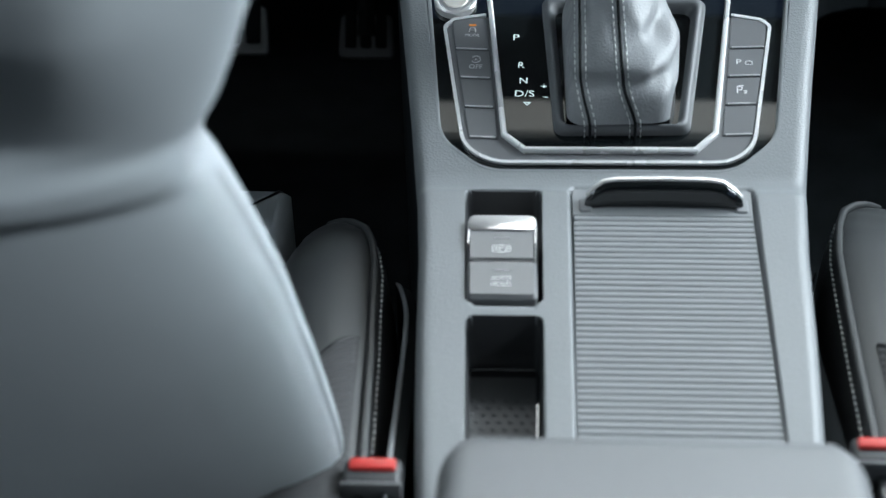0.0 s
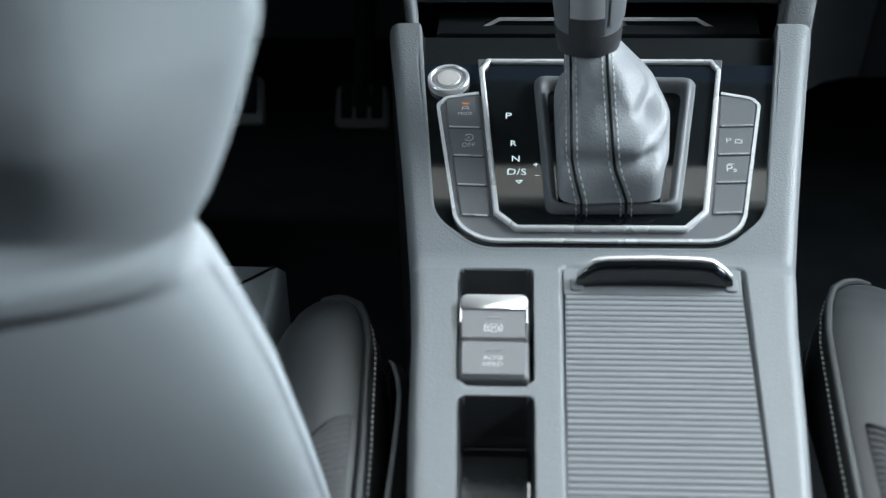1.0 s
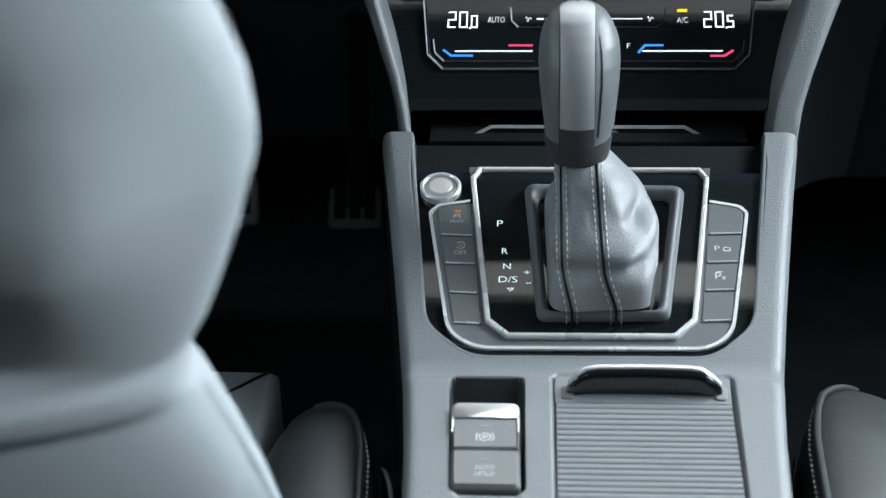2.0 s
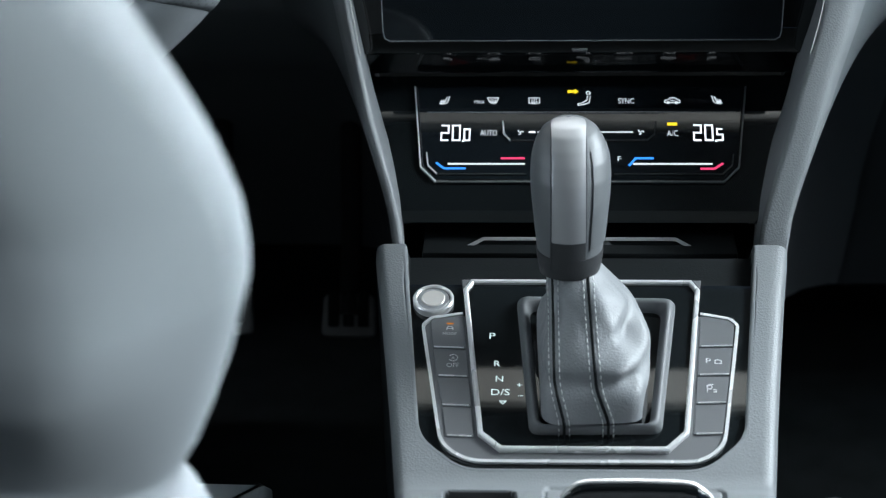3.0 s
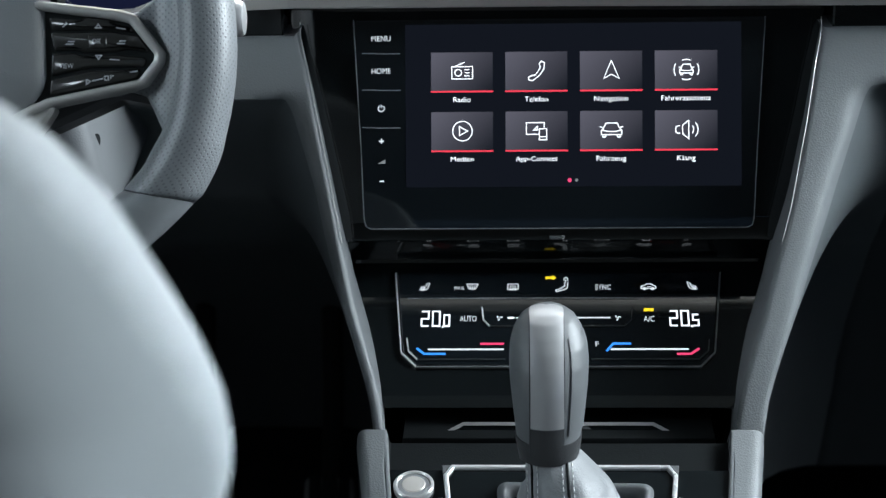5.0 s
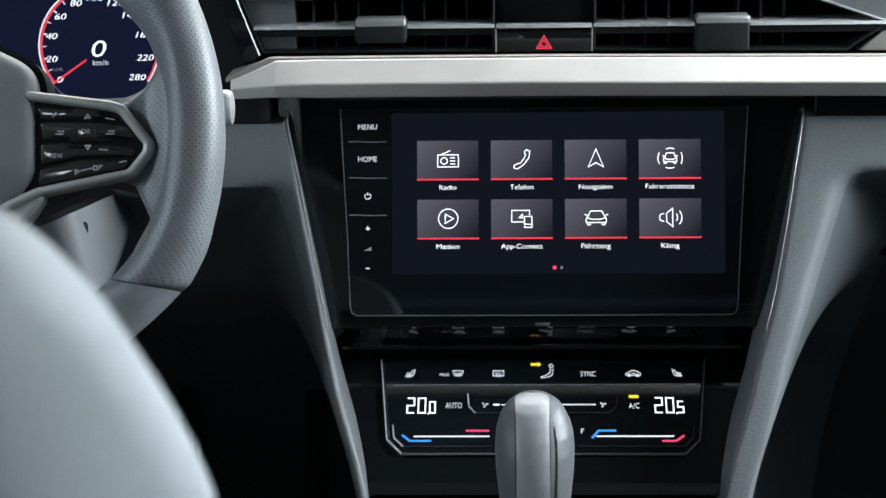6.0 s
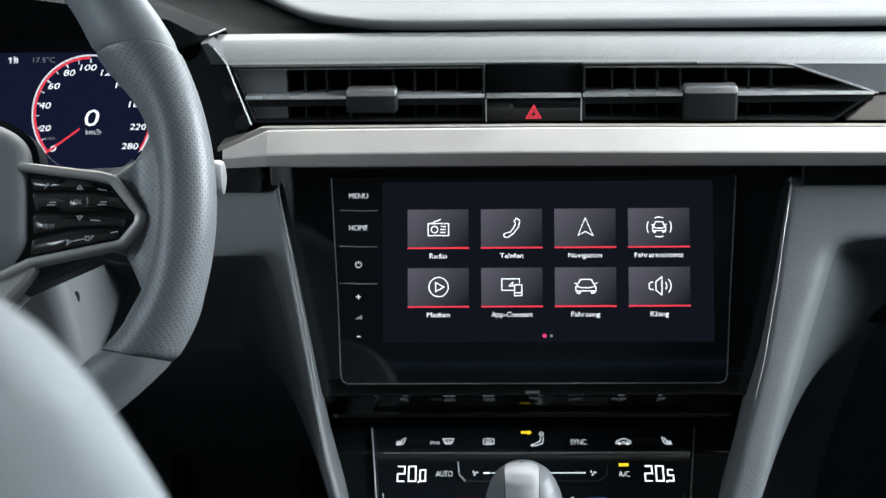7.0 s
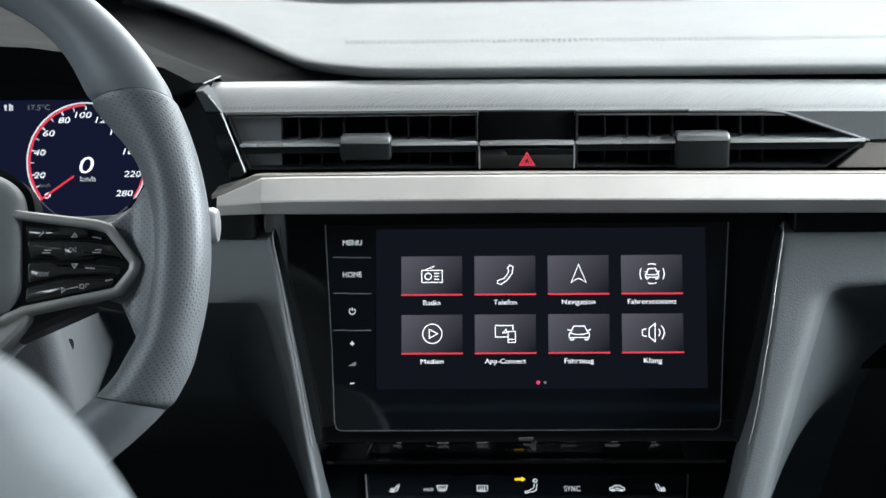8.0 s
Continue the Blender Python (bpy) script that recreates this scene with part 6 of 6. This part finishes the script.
btns = part("button_pad", prism(bmesh.new(), WHEEL, BEZ_IN, 0.0, 0.0064, 0.0004), M_GLOSS, sw_, "gloss black button pad")
BANDS = [[(0.0850, 0.0158), (0.1010, 0.0142), (0.1045, 0.0158), (0.1160, 0.0146), (0.1195, 0.0112), (0.1258, 0.0106), (0.1290, 0.0074), (0.1190, 0.0090), (0.0868, 0.0092)],
         [(0.0862, 0.0080), (0.1045, 0.0080), (0.1180, 0.0078), (0.1300, 0.0058), (0.1370, -0.0030), (0.1250, -0.0008), (0.1190, -0.0022), (0.1030, -0.0024), (0.0985, -0.0010), (0.0885, -0.0014)],
         [(0.0872, -0.0030), (0.0985, -0.0026), (0.1030, -0.0040), (0.1200, -0.0037), (0.1350, -0.0052), (0.1334, -0.0096), (0.1060, -0.0100), (0.0872, -0.0140)],
         [(0.0870, -0.0160), (0.1060, -0.0116), (0.1325, -0.0110), (0.1295, -0.0152), (0.0862, -0.0238)],
         [(0.1056, 0.0062), (0.1150, 0.0060), (0.1152, -0.0004), (0.1058, -0.0006)]]
for k, poly in enumerate(BANDS):
    part("key", prism(bmesh.new(), WHEEL, fillet(poly, 0.0016 if k < 4 else 0.0006, 3), 0.004, 0.0086 if k != 4 else 0.0090, 0.0016 if k < 4 else 0.0005), M_KEY, btns, smooth=70)
WK = 0.0089
for txt, u, v, wd, up in (("OK", 0.1102, 0.0030, 0.0046, 0.0006), ("VIEW", 0.0950, -0.0092, 0.0070, 0)):
    words("lettering", txt, WHEEL, u, v, WK + up, 0.0026, M_GREYPRINT, btns, wd)
for icon, u, v in (([[(-0.8, -0.6), (0.2, 0.3)], [(0.0, 0.8), (0.5, 0.3)]], 0.0943, 0.0112), ([[(-0.7, -0.5), (0, 0.5), (0.7, -0.5), (-0.7, -0.5)]], 0.1108, 0.0106), ([[(-1.2, 0.2), (1.2, -0.2)]], 0.1222, 0.0092), ([[(-1.2, -0.3), (1.0, -0.3)], [(-0.6, 0.4), (1.2, 0.4)]], 0.0968, 0.0022), ([[(-1.2, -0.3), (1.0, -0.3)], [(-0.6, 0.4), (1.2, 0.4)]], 0.1225, 0.0022), ([[(-0.7, 0.5), (0, -0.5), (0.7, 0.5), (-0.7, 0.5)]], 0.1112, -0.0052), ([[(-1.2, 0.0), (1.4, -0.2)]], 0.1190, -0.0062),
                   ([[(-4.6, -1.4), (-4.6, -0.2), (-3.6, -0.6), (-4.6, -1.4)], [(-3.2, -0.5), (-0.2, 0.1)], [(0.2, -0.3), (0.2, 0.7), (1.2, 0.7), (1.2, -0.3), (0.2, -0.3)], [(1.8, -0.1), (1.8, 0.8), (2.6, 0.8)]], 0.1140, -0.0160), ([[(-1, -0.2), (1, 0.2)]], 0.1290, -0.0125)):
    part("key_symbol", strokes(WHEEL, icon, (u, v), 0.0019, 0.0006, WK), M_GREYPRINT, btns)
bm = bmesh.new()
HUB = fillet([(-0.086, 0.036), (-0.050, 0.052), (0.050, 0.052), (0.0835, 0.036), (0.0855, -0.020), (0.045, -0.070), (-0.045, -0.070), (-0.086, -0.020)], [0.014, 0.02, 0.02, 0.02, 0.02, 0.014, 0.014, 0.014], 7)
rings = []
for t, w_ in ((0.0, -0.020), (0.0, 0.003), (0.0008, 0.0062), (0.0026, 0.0092), (0.0060, 0.0120), (0.0110, 0.0142), (0.0180, 0.0160), (0.0280, 0.0172)):
    rings.append([WHEEL.at(u, v, w_) for u, v in offset(HUB, t)])
loft(bm, rings)
part("airbag_pad", bm, M_HUB, sw_, "pale grey domed centre pad", smooth=60)
part("pad_gap", prism(bmesh.new(), WHEEL, offset(HUB, -0.0035), -0.018, -0.001), M_MATTE, sw_)
bm = prism(bmesh.new(), WHEEL, fillet([(0.0905, -0.0290), (0.0760, -0.0275), (0.0560, -0.0420), (0.0300, -0.0820), (0.0270, -0.1290), (0.0400, -0.1290), (0.0450, -0.0900), (0.0660, -0.0560), (0.0850, -0.0370)], 0.005, 4), -0.006, 0.0085, 0.002)
part("lower_spoke_trim", bm, M_BEZEL, sw_, "silver lower spoke trim")
part("lower_spoke", prism(bmesh.new(), WHEEL, [(0.050, -0.050), (0.085, -0.036), (0.062, -0.060), (0.052, -0.132), (-0.052, -0.132), (-0.06, -0.05)], -0.022, -0.005, 0.003), M_RIMSMOOTH, sw_)

# ---- steering column and stalk ----
col = thing("steering_column", (-0.34, 0.16, 0.15), "grey plastic steering column cover", "steering column")
rings = []
for y, g in ((0.060, 0.010), (0.064, 0.002), (0.075, 0.0), (0.14, 0.004), (0.24, 0.012)):
    pts = fillet([(-0.428 + g, 0.090 + g), (-0.262 - g, 0.090 + g), (-0.2400 - g, 0.150), (-0.2520 - g, 0.218 - g), (-0.42 + g, 0.218 - g)], [0.02, 0.022, 0.02, 0.014, 0.02], 5)
    rings.append([Vector((x, y, z)) for x, z in pts])
part("shroud", loft(bmesh.new(), rings), M_ARM, col, "grey plastic shroud", smooth=60)
part("screw_hole", tube(bmesh.new(), [(-0.247, 0.080, 0.186), (-0.262, 0.084, 0.186)], 0.0042, 12), M_MATTE, col)
stalk = thing("wiper_stalk", (-0.2, 0.115, 0.24), "dark wiper stalk with a chrome ring at its tip", "stalk")
part("arm", tube(bmesh.new(), [(-0.29, 0.125, 0.238), (-0.22, 0.118, 0.242), (-0.179, 0.115, 0.2435)], [0.007, 0.0075, 0.0090], 16), M_DARK, stalk)
part("tip_ring", tube(bmesh.new(), [(-0.1795, 0.115, 0.2433), (-0.1790, 0.115, 0.2433), (-0.1745, 0.115, 0.2435), (-0.1738, 0.115, 0.2435)], [0.0094, 0.0104, 0.0104, 0.0094], 28), M_BRIGHT, stalk, "bright chrome ring")
part("tip_cap", tube(bmesh.new(), [(-0.1738, 0.115, 0.2435), (-0.1712, 0.115, 0.2436), (-0.1692, 0.115, 0.2436), (-0.1684, 0.115, 0.2436)], [0.0100, 0.0100, 0.0088, 0.0050], 28), M_SILVER, stalk)

# ---- pedals ----
def pedal(name, at, w_, h_, label):
    pd = thing(name, (at[0], at[1], at[2] - 0.03), label, "pedal", "foot pedals")
    pl = Plane(at, 35)
    part("pad", prism(bmesh.new(), pl, fillet([(-w_, -h_), (w_, -h_), (w_ * 0.92, h_), (-w_ * 0.92, h_)], 0.005), -0.004, 0.002, 0.001), M_BUTTON, pd, "dull grey metal pad")
    for u in (-0.55, 0.0, 0.55):
        part("grip_stud", prism(bmesh.new(), pl, fillet([((u - 0.2) * w_, -h_ * 0.55), ((u + 0.2) * w_, -h_ * 0.55), ((u + 0.2) * w_, h_ * 1.2), ((u - 0.2) * w_, h_ * 1.2)], 0.002), 0.002, 0.0045, 0.001), M_MATTE, pd)
    part("lever", tube(bmesh.new(), [at, (at[0], at[1] + 0.05, at[2] + 0.05), (at[0], at[1] + 0.10, at[2] + 0.22)], 0.008, 8), M_HOOD, pd)


pedal("accelerator_pedal", (-0.1665, 0.3420, -0.182), 0.0205, 0.0160, "metal accelerator pedal with black rubber studs")
pedal("brake_pedal", (-0.2640, 0.3400, -0.176), 0.0260, 0.0180, "metal brake pedal with black rubber studs")

# ---- front seats ----
SEAT_X = [(-0.16, -0.112), (-0.062, -0.1085), (-0.022, -0.1085), (0.0215, -0.1119), (0.073, -0.1174), (0.112, -0.1250), (0.132, -0.1300), (0.138, -0.1335), (0.151, -0.1320), (0.158, -0.1285), (0.168, -0.1230), (0.185, -0.1160), (0.2024, -0.1095), (0.2117, -0.1065), (0.23, -0.1005), (0.242, -0.0990), (0.258, -0.0991), (0.275, -0.1026), (0.289, -0.1070), (0.303, -0.1120), (0.3195, -0.1185), (0.337, -0.1290), (0.3474, -0.1385), (0.358, -0.158), (0.366, -0.19), (0.372, -0.24), (0.375, -0.30)]


def seat_back(parent):
    cx = -0.37
    rings = []
    zs = list(np.linspace(-0.16, 0.12, 24)) + list(np.linspace(0.126, 0.172, 20)) + list(np.linspace(0.18, 0.374, 46))
    for z in zs:
        hw = -cx + interp(z, SEAT_X)
        yc = -0.34 - 0.36 * (z - 0.155)
        r = []
        for k in range(120):
            a = 2 * math.pi * k / 120
            c, s = math.cos(a), math.sin(a)
            x = hw * math.copysign(abs(c) ** 0.62, c)
            y = (0.050 if s < 0 else 0.06) * math.copysign(abs(s) ** 0.85, s)
            thin = smooth01((0.378 - z) / 0.05)
            y *= 0.35 + 0.65 * thin
            if s < 0:
                rim = hw - abs(x)
                inset = smooth01((rim - 0.010) / 0.075)
                up = smooth01((z - 0.156) / 0.012)
                y += 0.010 * inset * up
                bandz = math.exp(-((z - 0.1465) / 0.0085) ** 4)
                y -= 0.0055 * bandz
                y += 0.004 * smooth01((0.136 - z) / 0.004)
                # the shell swells out again above the pocket
                bulge = smooth01((rim - 0.004) / 0.04)
                y += (0.28 * min(0.055, max(0.0, z - 0.215)) - 0.027 * smooth01((z - 0.158) / 0.085)) * bulge
            r.append(Vector((cx + x, yc + y, z)))
        rings.append(r)
    bm = bmesh.new()
    loft(bm, rings)
    front = bm.copy()
    ahead_of = lambda c: c.y > -0.34 - 0.36 * (c.z - 0.155) + 0.022
    part("front_upholstery", keep(front, ahead_of), M_SEATLEATHER, parent, "dark leather front of the seat back", smooth=80)
    return part("seat_back", keep(bm, lambda c: not ahead_of(c)), M_SEATBACK, parent, "grey leatherette seat back with a pocket hem", smooth=80)


SEAM = [(-0.36, -0.0965, -0.038), (-0.2709, -0.1011, -0.0440), (-0.20, -0.1050, -0.0500), (-0.15, -0.1085, -0.0540), (-0.1206, -0.1105, -0.0562), (-0.100, -0.1140, -0.0580), (-0.086, -0.1185, -0.0600), (-0.076, -0.1255, -0.0635), (-0.070, -0.1330, -0.0670), (-0.066, -0.1400, -0.0720)]


def seam_at(y):
    ys = [p[0] for p in SEAM]
    return float(np.interp(y, ys, [p[1] for p in SEAM])), float(np.interp(y, ys, [p[2] for p in SEAM]))


def narrow(y):
    """How much nearer the passenger's bolster stands to the console."""
    return 0.0030 * smooth01((y + 0.268) / 0.15)


def ahead(y):
    return y + 0.020 * smooth01((y + 0.21) / 0.14)


def bolster_ring(y, side, lift=0.0):
    xs, z = seam_at(y)
    front = smooth01((y + 0.125) / 0.059)
    xl = -0.160 + 0.006 * front if side < 0 else -0.200 + 0.006 * front
    h = 0.008 * (1 - front * 0.7)
    pts = [(xs + 0.0080, z - 0.10), (xs + 0.0085, z - 0.040), (xs + 0.0060, z - 0.016), (xs + 0.0022, z - 0.0045), (xs - 0.0005, z - 0.0005)]
    for k in range(1, 8):
        t = k / 8
        pts.append((xs + (xl - xs) * t, z + h * math.sin(math.pi * t) ** 0.8 - (0.012 if side < 0 else 0.034) * t ** 1.3 + lift))
    e_ = 0.012 if side < 0 else 0.034
    pts += [(xl, z - e_ - 0.002), (xl - 0.010 * (1 - front), z - e_ - 0.012), (xl - 0.018 * (1 - front), z - e_ - 0.026), (xl - 0.018 * (1 - front), z - 0.10)]
    return [Vector((-x - narrow(y), ahead(y), zz)) if side > 0 else Vector((x, y, zz)) for x, zz in pts]


def seat_cushion(parent, side):
    """The inner thigh bolster, its seam and the plastic shield; side -1: the driver's, 1: the passenger's."""
    ys = list(np.linspace(-0.42, -0.13, 26)) + list(np.linspace(-0.125, -0.0662, 26))
    bm = bmesh.new()
    loft(bm, [bolster_ring(y, side) for y in ys])
    bol = part("bolster", bm, M_SEATLEATHER, parent, "smooth dark grey leather side bolster", smooth=70)
    m = 1 if side > 0 else -1

    def flip(x, y, z):
        return Vector((abs(x) - narrow(y), ahead(y), z)) if m > 0 else Vector((-abs(x), y, z))

    line = [seam_at(y) + (y,) for y in ys]
    part("piping", tube(bmesh.new(), [flip(x + 0.0003, y, z + 0.0010) for x, z, y in line], 0.0019, 10), M_SEATLEATHER, bol, "raised leather piping")
    part("stitching", stitch_row([flip(x + 0.0034, y, z - 0.0062) for x, z, y in line if y < -0.075], 0.0026, 0.0018, 0.0007), M_THREAD, bol, "pale contrast stitching")
    bm, rows, border = bmesh.new(), [], []
    for k in range(240):
        y = -0.36 + k * (0.36 - 0.186) / 239
        r = bolster_ring(y, side, 0.0)
        reach = 0.92 if y < -0.262 else 0.92 * math.sqrt(max(0.0004, (-0.186 - y) / 0.076))
        row = []
        for j in range(25):
            f = 0.10 + 0.80 * reach * j / 24
            q = 4 + f * 7
            a = int(q)
            puff = abs(math.sin((y + 0.035 * f) * math.pi / 0.0046)) ** 0.7
            row.append(r[a].lerp(r[a + 1], q - a) + Vector((0, 0, 0.0004 + 0.0019 * puff * math.sin(math.pi * j / 24) ** 0.4)))
        rows.append(row)
        border.append(row[-1] + Vector((0, 0, 0.0002)))
    loft(bm, rows, close=False)
    part("fabric_insert", bm, M_FABRIC, bol, "ribbed woven insert", smooth=80)
    part("insert_seam", tube(bmesh.new(), border + [rows[-1][0]], 0.0007, 6), M_MATTE, bol, "dark sunk seam")
    edge = [flip(*p) for p in ((-0.1010, -0.1190, -0.0680), (-0.0985, -0.1270, -0.0640), (-0.0955, -0.1380, -0.0630), (-0.0935, -0.1500, -0.0635), (-0.0925, -0.1700, -0.0610), (-0.0915, -0.2100, -0.0540), (-0.0900, -0.2676, -0.0420), (-0.0885, -0.33, -0.034))]
    if side < 0:
        part("shield_edge", tube(bmesh.new(), edge, [0.0006] + [0.0011] * 6 + [0.0006], 8), M_TRIM, parent, "grey edge of the seat side shield")
    rows = [[p, p + Vector((m * -0.006, 0, -0.004)), p + Vector((m * -0.004, 0, -0.12)), p + Vector((m * 0.002, 0, -0.12))] for p in edge]
    part("side_shield", loft(bmesh.new(), rows), M_MATTE, parent, "black plastic side shield", smooth=40)
    pts = fillet([(-0.56, -0.42), (-0.1720, -0.42), (-0.1640, -0.06), (-0.1660, -0.018), (-0.54, -0.010)], [0.01, 0.01, 0.01, 0.004, 0.02], 5)
    part("seat_pad", prism(bmesh.new(), Plane((0, 0, -0.091), 90), [(m * -u if side > 0 else u, v) for u, v in pts], -0.10, 0.012, 0.006), M_SEATBACK if side < 0 else M_LEATHER, parent, "grey seat centre pad" if side < 0 else "black leather centre pad", smooth=60)


drv = thing("driver_seat", (-0.37, -0.25, -0.34), "driver seat with grey rear shell and dark leather bolster", "car seat", "front seats")
seat_back(drv)
seat_cushion(drv, -1)
pas = thing("passenger_seat", (0.37, -0.2, -0.34), "passenger seat with dark grey leather bolster and pale stitching", "car seat", "front seats")
seat_cushion(pas, 1)
for ob, x in ((drv, -0.37), (pas, 0.37)):
    part("seat_base", box(bmesh.new(), (x - 0.20, -0.42, -0.36), (x + 0.20, -0.05, -0.19), 0.02, 2), M_MATTE, ob)


def belt_buckle(x, y, z, lean):
    bk = thing("belt_buckle", (x, y, z - 0.05), "black seat belt buckle with a red release button", "belt buckle", "seat belt buckles")
    part("body", box(bmesh.new(), (x - 0.0115, y - 0.0075, z - 0.060), (x + 0.0115, y + 0.0075, z - 0.0012), 0.0028, 3), M_DARK, bk)
    part("red_button", box(bmesh.new(), (x - 0.0092, y - 0.0008, z - 0.006), (x + 0.0092, y + 0.0056, z + 0.0006), 0.0014, 2), M_RED, bk, "red release button")
    part("rim", box(bmesh.new(), (x - 0.0118, y - 0.0082, z - 0.0105), (x + 0.0118, y - 0.0062, z - 0.0012), 0.0008, 2), M_BUTTON, bk)
    part("strap", box(bmesh.new(), (x - 0.009, y - 0.003, -0.34), (x + 0.009, y + 0.003, z - 0.058), 0.002, 1), M_MATTE, bk)


belt_buckle(-0.0950, -0.2860, -0.0325, -4)
belt_buckle(0.1010, -0.2680, -0.0330, 4)
